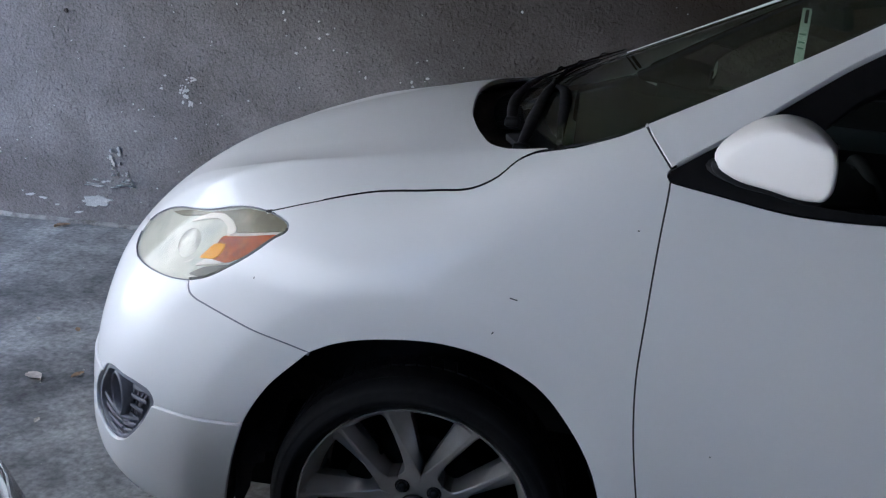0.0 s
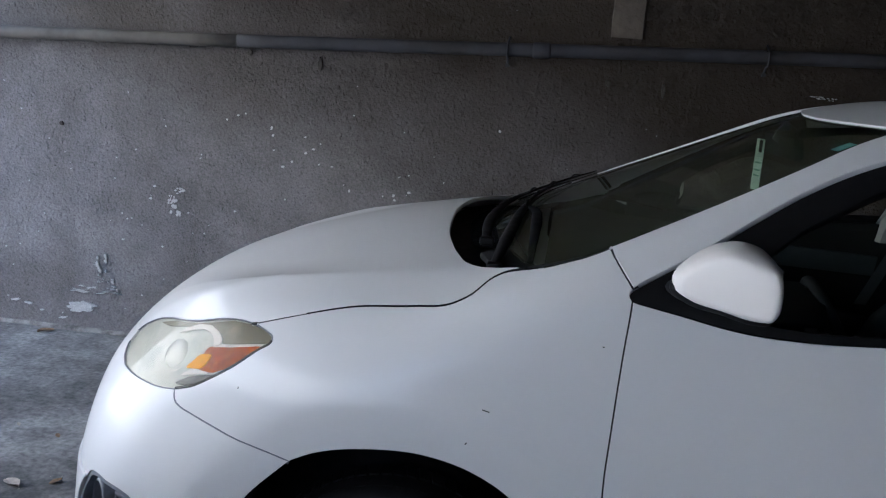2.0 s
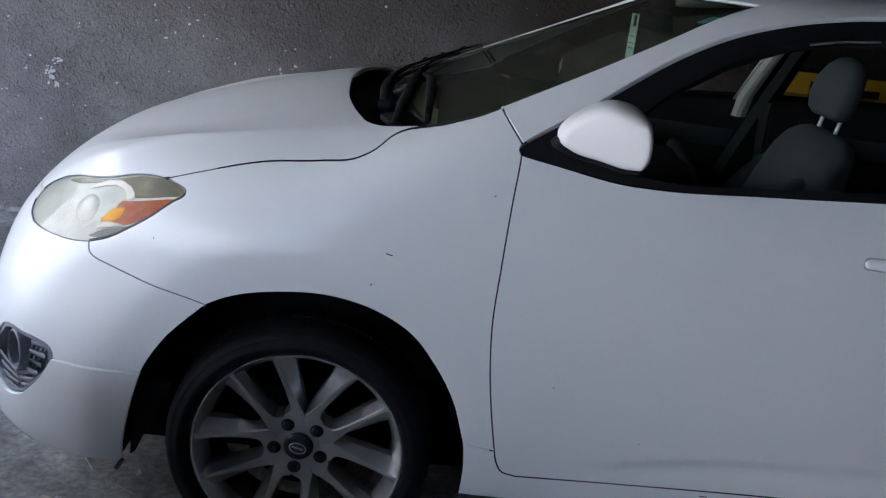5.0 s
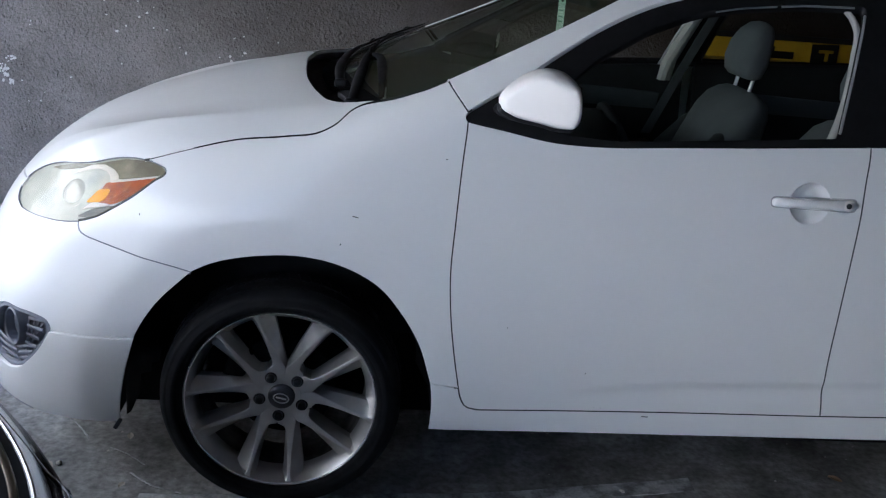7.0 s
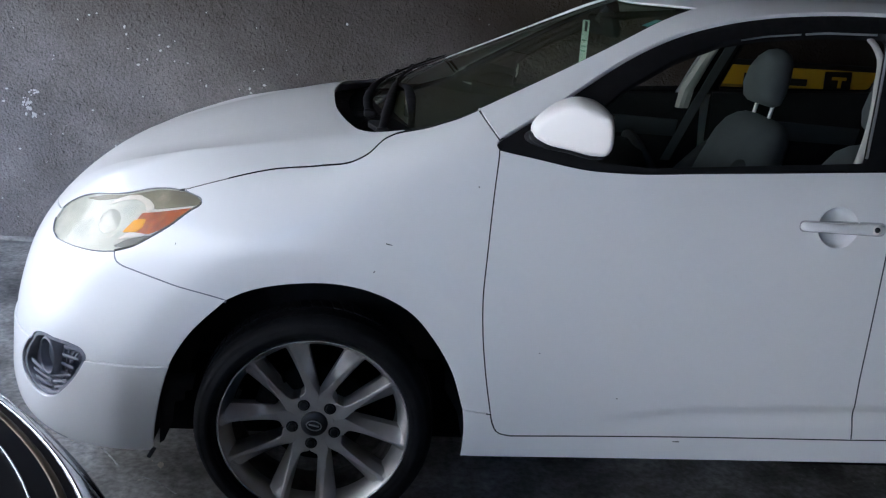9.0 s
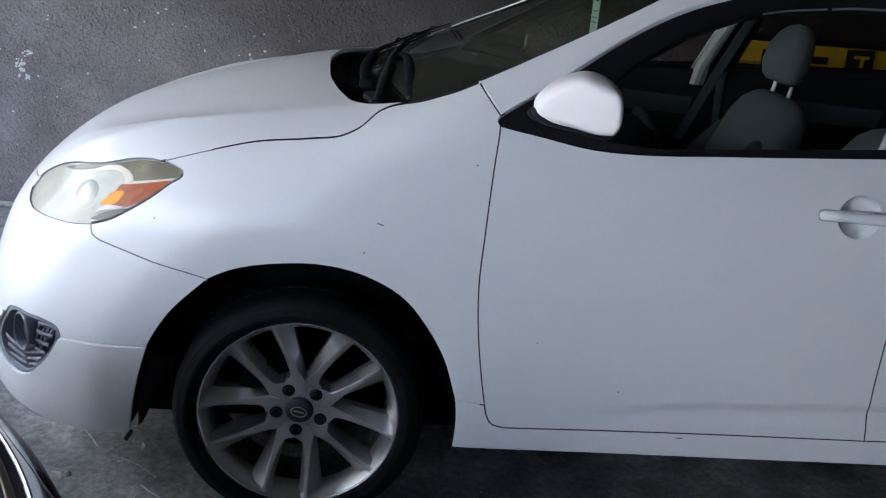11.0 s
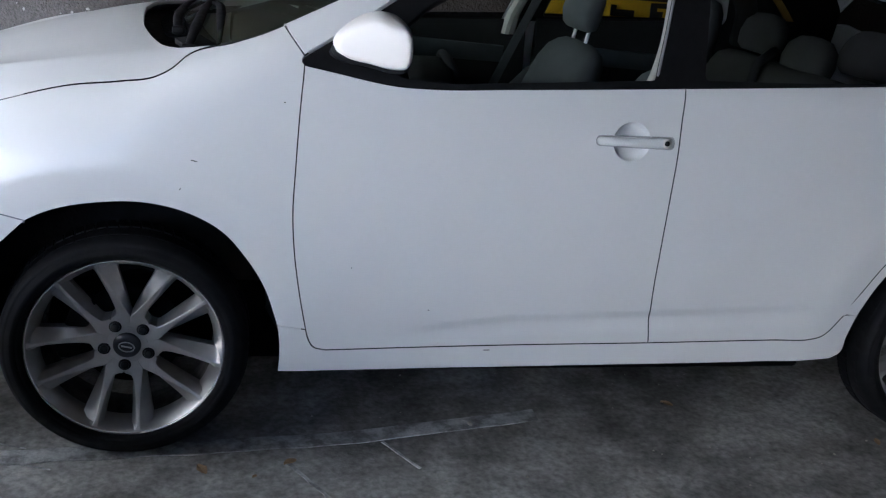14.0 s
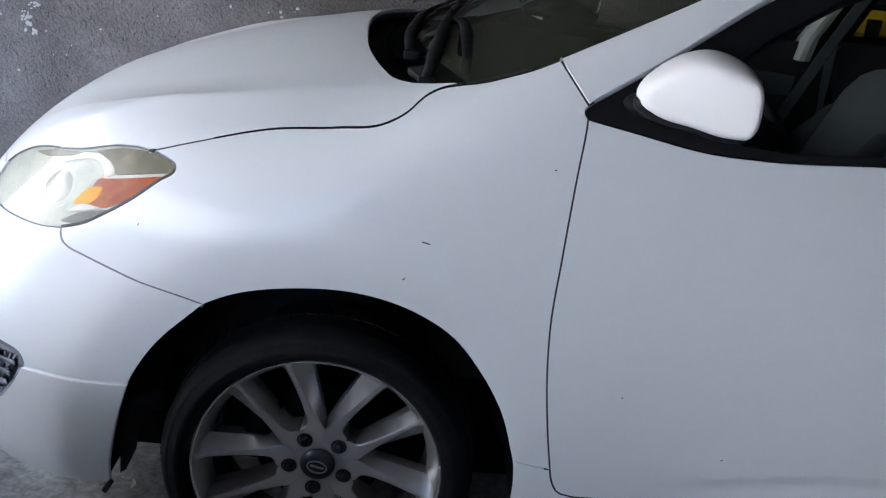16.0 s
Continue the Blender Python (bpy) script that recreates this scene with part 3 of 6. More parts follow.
for far_side in (False, True):
    P = dict(parent=car, mirror=far_side)
    panel("fender", "round", chain(HOOD_SEAM, FENDER_TOP, PILLAR_SEAM, TIP, DOOR_FRONT, SILL_LINE, ARCH, SPLIT, LAMP_REAR), PAINT, **P)
    door = panel("front_door", "flank", chain(DOOR_FRONT, DOOR_CORNER, DOOR_BOTTOM, DOOR_REAR, BELT_FRONT), PAINT, holes=[round_hole(*HANDLES[0], 0.055)], step=0.014, **P)
    rear_door = panel("rear_door", "flank", chain(DOOR_REAR, REAR_BOTTOM, REAR_EDGE, REAR_EDGE_UP, BELT_TAIL, BELT_REAR), PAINT, holes=[round_hole(*HANDLES[1], 0.055)], step=0.014, **P)
    panel("sill", "flank", chain(ARCH_SILL, SILL_LINE, DOOR_CORNER, DOOR_BOTTOM, REAR_BOTTOM, REAR_EDGE, SILL_TAIL_TOP[::-1], SILL_TAIL, SILL_BOTTOM), PAINT, step=0.014, **P)
    tail = flank([(3.05, 0.28), (3.2, 0.30), (3.32, 0.45), (3.36, 0.7), (3.33, 0.95), (3.22, 1.15), (3.05, 1.222)])
    panel("quarter_panel", "flank", np.vstack([SILL_TAIL_TOP[::-1], REAR_ARCH, smooth_line(tail, 0.02), seam("flank", [(3.05, 1.222), (2.63, 1.205)], 0.02), REAR_EDGE_UP[::-1]]), PAINT, step=0.025, **P)
    rail_in = from_top(smooth_line([(0.403, -0.700), (0.52, -0.668), (0.637, -0.633), (0.797, -0.577), (0.935, -0.520), (1.03, -0.490), (1.30, -0.475), (1.8, -0.480), (2.5, -0.50), (2.80, -0.52)]))
    rear_pillar = from_top([(2.97, -0.56), (3.0, -0.64), (2.98, -0.72), (2.9, -0.765), (2.7, -0.785), (2.55, -0.788)])
    panel("side_rail", "top", np.vstack([PILLAR_SEAM[::-1], rail_in, rear_pillar, DLO_TOP[::-1]]), PAINT, step=0.014, sunk=-0.004, depth=0.018, **P)
    # the black surround of the side windows
    panel("window_surround", "flank", np.vstack([TIP[::-1], DLO_TOP, BELT_REAR[::-1], BELT_FRONT[::-1]]), BLACK_TRIM, holes=[HOLE_FRONT, HOLE_REAR], sunk=0.004, depth=0.03, label="black window surround", **P)
    panel("rear_window_pane", "flank", HOLE_REAR, DARK_GLASS, sunk=0.018, gap=-0.006, lip=False, step=0.04, label="dark tinted side window glass", **P)
    # pale seals round the windows, brightened to paint the light caught on them
    for line, a, b, w_ in ((HOLE_FRONT, (1.12, 1.447), (1.30, 1.473), 0.0028), (HOLE_FRONT, (1.30, 1.473), (1.515, 1.482), 0.0045), (HOLE_FRONT, (1.530, 1.463), (1.436, 1.162), 0.0085), (HOLE_REAR, (1.69, 1.48), (2.213, 1.414), 0.006), (HOLE_REAR, (2.222, 1.405), (2.252, 1.325), 0.0125)):
        strip("bright_edge_strip", stretch(line, a, b), w_, 0.007, STRIP, car, far_side, "pale window seal brightened for caught light")
    for line in (DOOR_FRONT, np.vstack([DOOR_CORNER, DOOR_BOTTOM, REAR_BOTTOM, REAR_EDGE]), PILLAR_SEAM):
        strip("seal", line, 0.024, 0.0006, RUBBER, car, far_side)
    for line in (DOOR_REAR, REAR_EDGE_UP):
        strip("seal", line, 0.024, 0.0006, TRIM_MID, car, far_side, "grey door seal")
    strip("seal", HOOD_SEAM[1:], 0.018, 0.0022, RUBBER, car, far_side)
    # added black strip on the skin paints the shade of the hood gap
    line = HOOD_SEAM[HOOD_SEAM[:, 0] > -0.25]
    strip("hood_gap_strip", line, np.interp(line[:, 0], (-0.25, 0.03, 0.15, 0.22), (0.0012, 0.0024, 0.0048, 0.0062))[:, None], -0.0008, TYRE, car, far_side, "black strip painting the dark hood gap")
    strip("seal", SPLIT, 0.016, 0.0010, GREY_PLASTIC, car, far_side)
    strip("lamp_gasket", LAMP_REAR[: len(LAMP_REAR) * 3 // 4], 0.0100, 0.0008, RUBBER, car, far_side, "black lamp gasket")
    strip("lamp_gasket", chain(LAMP_REAR[len(LAMP_REAR) * 3 // 4 - 1:], LAMP_TOP, LAMP_NOSE, LAMP_BOTTOM), 0.0022, 0.0002, GREY_PLASTIC, car, far_side, "grey lamp gasket")
    # headlamp: lens over a bowl with projector, reflector and bulb
    ring = chain(LAMP_TOP, LAMP_NOSE, LAMP_BOTTOM, LAMP_REAR)
    lens = panel("headlamp", "round", ring, LENS_GLASS, sunk=0.0006, gap=0.0004, lip=False, step=0.012, label="clouded plastic headlamp lens", **P)
    lens.visible_shadow = False
    panel("bowl", "round", ring, LAMP_SILVER, sunk=0.0065, gap=-0.004, lip=False, step=0.02, mirror=far_side, parent=lens, label="silver reflector bowl")
    side = -1 if far_side else 1
    for name_, ring_, mat_, sunk_, label_ in (
            ("smoked_bezel", [(24.9, 0.884), (27.8, 0.905), (32.0, 0.923), (36.9, 0.955), (40.8, 0.9635), (43.0, 0.960), (44.7, 0.950), (44.4, 0.9415), (41.4, 0.9262), (38.5, 0.9112), (37.4, 0.920), (36.0, 0.927), (33.9, 0.928), (30.9, 0.911), (27.6, 0.891)], LAMP_OLIVE, 0.0035, "smoky olive lamp trim"),
            ("chrome_hook", [(30.3, 0.890), (31.1, 0.908), (32.5, 0.923), (34.5, 0.931), (36.6, 0.927), (38.0, 0.918), (38.4, 0.910), (38.1, 0.904), (37.3, 0.903), (36.9, 0.912), (35.7, 0.919), (34.1, 0.920), (32.8, 0.913), (31.5, 0.902)], PAINT_WARM, 0.0015, "pale curved lamp trim"),
            ("bright_bar", [(37.2, 0.9035), (39.7, 0.9165), (43.9, 0.9375), (43.9, 0.9335), (40.1, 0.9125), (37.4, 0.8985)], PAINT_WARM, 0.0050, "pale reflector edge"),
            ("amber_reflector", [(36.8, 0.896), (38.3, 0.9035), (43.8, 0.933), (43.2, 0.906), (41.3, 0.872), (39.7, 0.853), (37.8, 0.847), (36.8, 0.860)], AMBER, 0.0055, "orange side reflector"),
            ("turn_bulb", [(36.5, 0.876), (38.2, 0.885), (38.3, 0.864), (37.8, 0.851), (35.7, 0.841), (36.1, 0.856)], AMBER_BULB, 0.0030, "yellow turn signal bulb"),
            ("lower_reflection", [(35.4, 0.803), (37.0, 0.828), (38.7, 0.841), (40.2, 0.851), (38.9, 0.828), (37.4, 0.809)], LAMP_REFLECT, 0.0050, "dark reflection painted low in the lamp"),
            ("bright_spear", [(35.7, 0.822), (36.8, 0.845), (38.0, 0.848), (39.4, 0.850), (38.2, 0.840), (36.8, 0.832)], PAINT_WARM, 0.0025, "pale lamp trim")):
        ring_ = round_front(filleted(np.array(ring_) * (ROUND, 1), 0.006, 0.005) / (ROUND, 1))
        panel(name_, "round", ring_, mat_, sunk=sunk_, gap=0.0002, depth=0.002, step=0.012, mirror=far_side, parent=lens, label=label_)
    at = round_front([(32.4, 0.857)])[0]
    nrm = outward(at)
    turn = Vector(nrm * (1, side, 1)).to_track_quat("-Y", "Z").to_matrix().to_4x4()
    place = Matrix.Translation(Vector((at - 0.0215 * nrm) * (1, side, 1))) @ turn
    v, f = turned([(0.0, 0.0205), (0.012, 0.0200), (0.024, 0.0178), (0.033, 0.0145), (0.038, 0.0120), (0.041, 0.0100), (0.043, -0.01)], 40)
    place = place @ Matrix.Diagonal((1.3, 1, 1.05, 1))
    link_mesh("projector", v, f, BALL, lens, "glassy round projector lens", pose_=place)
    v, f = turned([(0.0435, -0.01), (0.0435, 0.0120), (0.0445, 0.0128), (0.0458, 0.0122), (0.0475, 0.0090), (0.0480, -0.01)], 40)
    link_mesh("projector_ring", v, f, PAINT_WARM, lens, "pale projector ring", pose_=place)
    part("lamp_corner_seal", rounded_box((0.016, 0.008, 0.007), Matrix.Translation(Vector((round_front([(40.6, 0.9645)])[0] - 0.0015 * outward(round_front([(40.6, 0.9645)])[0])) * (1, side, 1))) @ pose(0, 0, 0, 0, -14, side * -25), 0.002), RUBBER, lens)
    # fog lamp recess with its ribs
    mid_fog = np.array((30.6, 0.435))
    bezel_in = round_front(mid_fog + (to_round(FOG) - mid_fog) * 0.90)
    bezel = panel("fog_bezel", "round", FOG, GREY_PLASTIC, holes=[bezel_in], gap=0.001, depth=0.03, step=0.01, sunk=0.003, label="grey plastic fog lamp surround", **P)
    panel("fog_back", "round", bezel_in, GREY_PLASTIC, sunk=0.032, gap=-0.006, lip=False, step=0.02, mirror=far_side, parent=bezel)
    at = round_front([(30.0, 0.462)])[0]
    nrm = outward(at)
    turn = Vector((nrm * 0.80 + np.array((-0.25, -0.05, 0))) * (1, side, 1)).to_track_quat("-Y", "Z").to_matrix().to_4x4()
    place = Matrix.Translation(Vector((at - 0.030 * nrm) * (1, side, 1))) @ turn @ Matrix.Diagonal((0.95, 1, 1.12, 1))
    v, f = turned([(0.0, -0.012), (0.03, -0.011), (0.038, -0.007), (0.0415, 0.004), (0.043, 0.024), (0.046, 0.029), (0.050, 0.024), (0.053, -0.02)], 40)
    link_mesh("fog_blank", v, f, GREY_PLASTIC, bezel, "grey round blank", pose_=place)
    ribs = [[(31.8 - 0.2 * i + 0.5, 0.505 - 0.026 * i), (34.9 - 0.62 * i, 0.508 - 0.030 * i)] for i in range(6)]
    ribs += [[(26.2 + 0.5 * i, 0.42 - 0.022 * i), (30.0 + 0.1 * i, 0.405 - 0.018 * i)] for i in range(4)]
    ribs += [[(30.4 + 0.15 * i, 0.402 - 0.017 * i), (33.2 - 0.62 * i, 0.424 - 0.022 * i)] for i in range(4)]
    for c in ribs:
        line_ = round_front(smooth_line(np.array(c) * (ROUND, 1), 0.006) / (ROUND, 1))
        strip("fog_rib", line_, 0.0105, 0.008, GREY_PLASTIC, bezel, far_side)
    for i in range(4):
        c = np.array([(32.3 + 0.8 * i, 0.515), (31.3 + 0.55 * i, 0.37 + 0.028 * i)])
        line_ = round_front(smooth_line(c * (ROUND, 1), 0.01) / (ROUND, 1))
        strip("fog_rib", line_, 0.005, 0.014, GREY_PLASTIC, bezel, far_side)
    # door handles over their scoops
    for owner, (hx, hz), lock in ((door, HANDLES[0], True), (rear_door, HANDLES[1], False)):
        m, p0 = facing(hx, hz)
        flip = Matrix.Diagonal((1, side, 1, 1))
        base = flip @ Matrix.Translation(p0) @ m
        prof = [(0.0585, 0.001), (0.056, 0.0012), (0.054, -0.001), (0.051, -0.010), (0.044, -0.020), (0.030, -0.026), (0.015, -0.028), (0.0, -0.0285)]
        v, f = turned(prof, 40)
        v = [(a, -b, c) for a, b, c in v]
        link_mesh("handle_scoop", v, f, PAINT, owner, pose_=base)
        rings = []
        for s, h, d in ((-0.104, 0.004, 0.004), (-0.101, 0.009, 0.009), (-0.094, 0.0125, 0.014), (-0.06, 0.0135, 0.021), (0.0, 0.014, 0.023), (0.05, 0.0145, 0.021), (0.085, 0.0165, 0.015), (0.112, 0.0165, 0.012), (0.122, 0.012, 0.010), (0.127, 0.005, 0.006)):
            rings.append([(s, d * 0.25 + d * 0.75 * max(0, math.sin(q)) + (0.010 if abs(s) < 0.05 and math.sin(q) < 0.1 else 0), h * math.cos(q) * (1 if abs(math.cos(q)) > 0.9 else 1.08)) for q in np.linspace(0, 2 * math.pi, 16, endpoint=False)])
        v, f = lofted(rings)
        # thin grey plate paints the soft shade in the recess round the bar
        gasket = filleted([(-0.1062, -0.0150), (-0.1062, 0.0148), (0.1285, 0.0190), (0.1285, -0.0190)], 0.014, 0.01)
        k_ = len(gasket)
        gv = [(a, d_, b) for d_ in (0.0008, -0.004) for a, b in gasket]
        gf = [tuple(range(k_)), tuple(range(2 * k_ - 1, k_ - 1, -1))] + [(i, k_ + i, k_ + (i + 1) % k_, (i + 1) % k_) for i in range(k_)]
        link_mesh("handle_shade_plate", gv, gf, HANDLE_SHADE, owner, "pale grey plate painting the shade round the handle", pose_=base, smooth=False)
        handle = link_mesh("door_handle", v, f, PAINT, owner, "white bar handle", pose_=base)
        v, f = turned([(0.0135, -0.006), (0.0140, 0.0005), (0.0128, 0.002), (0.0, 0.002)], 20)
        if lock:
            link_mesh("lock_cover", [(a + 0.100, -b + 0.0125, c) for a, b, c in v], f, PAINT_WARM, handle)
            v, f = turned([(0.0075, -0.004), (0.0075, 0.0012), (0.0, 0.0012)], 20)
            link_mesh("key_slot", [(a + 0.100, -b + 0.0148, c) for a, b, c in v], f, TRIM_DARK, handle, "dark key lock")

# hood, front bumper, roof, screen
hood_end = curve([0, 0.15, 0.25, 0.314, 0.41, 0.506, 0.583, 0.612, 0.640, 0.660], [-0.012, -0.004, 0.004, 0.011, 0.031, 0.060, 0.097, 0.128, 0.182, 0.219])
hood_back = from_top([(float(hood_end(abs(y))), y) for y in np.linspace(-0.655, 0.655, 61)])
near_edge = np.vstack([HOOD_SEAM[::-1], LAMP_TOP, LAMP_NOSE_UP, HOOD_LIP])
panel("hood", "top", np.vstack([near_edge, near_edge[::-1] * FLIP, hood_back[::-1]]), PAINT, car, step=0.0105)
half = np.vstack([HOOD_LIP[::-1], LAMP_NOSE_LOW, LAMP_BOTTOM, SPLIT, ARCH_LIP[::-1], LIP_LINE, FOG_TOP, LIP_IN])
bumper = panel("front_bumper", "round", np.vstack([half, half[::-1] * FLIP]), PAINT, car, step=0.013)
half = np.vstack([LIP_IN[::-1], FOG_LOW[::-1], LIP_LINE[::-1], ARCH_LOW[::-1], CHIN])
panel("bumper_lip", "round", np.vstack([half, half[::-1] * FLIP]), PAINT, bumper, step=0.013, sunk=-0.006, depth=0.012, gap=0.002)
roof_in = from_top(smooth_line([(1.033, -0.487), (1.30, -0.472), (1.8, -0.477), (2.5, -0.497), (2.80, -0.515)]))
header = from_top([(0.938 + 0.40 * y * y, y) for y in np.linspace(0.487, -0.487, 40)])
tail_edge = from_top([(2.86 - 0.22 * y * y, y) for y in np.linspace(-0.515, 0.515, 30)])
panel("roof", "top", np.vstack([header, roof_in, tail_edge, roof_in[::-1] * FLIP]), PAINT, car, step=0.03)
glass_in = from_top(smooth_line([(0.23, -0.655), (0.311, -0.683), (0.403, -0.697), (0.52, -0.665), (0.637, -0.630), (0.797, -0.574), (0.935, -0.517), (1.03, -0.487)]))
foot = from_top([(0.10 + 0.30 * y * y, y) for y in np.linspace(0.655, -0.655, 40)])
screen = panel("windscreen", "top", np.vstack([foot, glass_in, header[::-1], glass_in[::-1] * FLIP]), SCREEN, car, gap=0.0, sunk=0.004, lip=False, step=0.04, label="green tinted windscreen glass with a painted reflection haze")
strip("screen_seal", glass_in, 0.010, 0.006, BLACK_TRIM, screen)
strip("screen_seal", header, 0.006, 0.007, BLACK_TRIM, screen)
strip("screen_seal", glass_in * FLIP, 0.010, 0.006, BLACK_TRIM, screen)
strip("roof_strip", roof_in, 0.012, 0.006, TRIM_MID, car, label="grey roof channel strip")
strip("roof_strip", roof_in * FLIP, 0.012, 0.006, TRIM_MID, car, label="grey roof channel strip")


def back_end(c):
    c = np.asarray(c, float)
    return meet(np.stack([0 * c[:, 0] + 4.2, c[:, 0], c[:, 1]], -1), (-1, 0, 0), 0.0, 1.6)


CHARTS["back"] = (back_end, lambda p: p[..., [1, 2]], (1.0, 1.0))
panel("tailgate", "back", back_end(filleted([(-0.62, 0.62), (0.62, 0.62), (0.66, 0.9), (0.62, 1.14), (-0.62, 1.14), (-0.66, 0.9)], 0.05, 0.03)), PAINT, car, step=0.05)
panel("tailgate_window", "back", back_end(filleted([(-0.60, 1.16), (0.60, 1.16), (0.48, 1.37), (-0.48, 1.37)], 0.04, 0.03)), BLACK_GLOSS, car, step=0.05, label="dark rear window glass")
panel("rear_bumper", "back", back_end(filleted([(-0.66, 0.30), (0.66, 0.30), (0.70, 0.45), (0.68, 0.60), (-0.68, 0.60), (-0.70, 0.45)], 0.05, 0.03)), PAINT, car, step=0.05)

# cowl with its grille, wipers and their arms
cowl_rows = []
for y in np.linspace(-0.655, 0.655, 41):
    a, b = float(hood_end(abs(y))) - 0.03, 0.165 + 0.30 * y * y
    za, zb = hood_mid(a) - 0.14 * y * y - 0.035, hood_mid(b) - 0.14 * y * y - 0.045 + 0.06 * y * y
    cowl_rows.append([(a + (b - a) * s, y, za + (zb - za) * s - 0.02 * math.sin(math.pi * s)) for s in np.linspace(0, 1, 9)])
v = [p for r in cowl_rows for p in r]
f = [(i * 9 + j, (i + 1) * 9 + j, (i + 1) * 9 + j + 1, i * 9 + j + 1) for i in range(40) for j in range(8)]
cowl = link_mesh("cowl_panel", v, f, BLACK_TRIM, car, "black plastic cowl panel")
for i in range(22):
    y = -0.30 + 0.028 * i
    x = 0.075 + 0.4 * y * y
    bm = rounded_box((0.075, 0.008, 0.010), Matrix.Translation((x, y, float(hood_mid(x)) - 0.14 * y * y - 0.046)), 0.002, 1)
    part("vent_slat", bm, TYRE, cowl)


def on_screen(x, y, up=0.0):
    p = from_top([(x, y)])[0]
    return Vector(p + up * outward(p))


def swept(places, ups, radii, flat=0.6, step=0.012):
    """A flattened bar that follows the screen: places in plan, height over the skin and half width at each."""
    line_ = smooth_line([tuple(on_screen(x, y, u)) for (x, y), u in zip(places, ups)], step)
    t = np.linspace(0, 1, len(line_))
    wide = np.interp(t, np.linspace(0, 1, len(radii)), radii)
    rings = []
    for p, d, w_ in zip(line_, np.gradient(line_, axis=0), wide):
        n = outward(p)
        s_ = np.cross(d, n)
        s_ = s_ / np.linalg.norm(s_)
        rings.append([p + w_ * (math.cos(q) * s_ + flat * math.sin(q) * n) for q in np.linspace(0, 2 * math.pi, 10, endpoint=False)])
    return lofted(rings)


for places, ups, radii, pivot, blade in (
        ([(0.140, -0.595), (0.158, -0.50), (0.172, -0.365), (0.190, -0.13), (0.215, 0.02)], (-0.022, -0.004, 0.004, 0.008, 0.008), (0.011, 0.018, 0.016, 0.011, 0.007), (0.146, -0.575), [(0.188, -0.23), (0.210, 0.0), (0.250, 0.20), (0.310, 0.37)]),
        ([(0.107, -0.37), (0.102, -0.245), (0.116, -0.084), (0.145, 0.084), (0.19, 0.30)], (-0.026, -0.004, 0.004, 0.006, 0.006), (0.012, 0.016, 0.012, 0.009, 0.007), (0.108, -0.36), [(0.160, 0.10), (0.225, 0.28), (0.310, 0.46), (0.395, 0.59)])):
    arm = link_mesh("wiper_arm", *swept(places, ups, radii), BLACK_TRIM, car, "black wiper arm")
    part("pivot_cap", rounded_box((0.036, 0.036, 0.022), Matrix.Translation(on_screen(*pivot, -0.018)), 0.006), BLACK_TRIM, arm)
    link_mesh("wiper_blade", *swept(blade, (0.008, 0.013, 0.013, 0.008), (0.004, 0.007, 0.007, 0.004)), BLACK_TRIM, arm)
    link_mesh("wiper_rubber", *swept(blade, (0.001, 0.003, 0.003, 0.001), (0.004, 0.004, 0.004, 0.004)), RUBBER, arm)
    for a_, b_ in ((0.16, 0.30), (0.42, 0.58), (0.70, 0.84)):
        p_ = smooth_line(blade, 0.004)
        q_ = [tuple(p_[int(len(p_) * k)]) for k in (a_, (a_ + b_) / 2, b_)]
        link_mesh("blade_clip", *swept(q_, (0.009, 0.020, 0.009), (0.004, 0.005, 0.004)), BLACK_TRIM, arm)
# washer hose, linkage cover and bracket by the pivot
link_mesh("washer_hose", *swept([(0.200, -0.10), (0.225, -0.20), (0.233, -0.33), (0.232, -0.46), (0.226, -0.58)], (0.004, 0.006, 0.004, -0.004, -0.020), (0.008, 0.013, 0.015, 0.012, 0.008)), TYRE, car, "black rubber hose")
part("pivot_cover", rounded_box((0.085, 0.12, 0.018), Matrix.Translation(on_screen(0.165, -0.52, -0.030)) @ pose(0, 0, 0, 8, -6, 28), 0.006), TRIM_DARK, car, "dark grey plastic pivot cover")
link_mesh("cover_rib", *swept([(0.128, -0.257), (0.150, -0.235), (0.172, -0.20)], (-0.012, -0.008, -0.010), (0.010, 0.013, 0.010)), TRIM_MID, car, "dark linkage bracket")


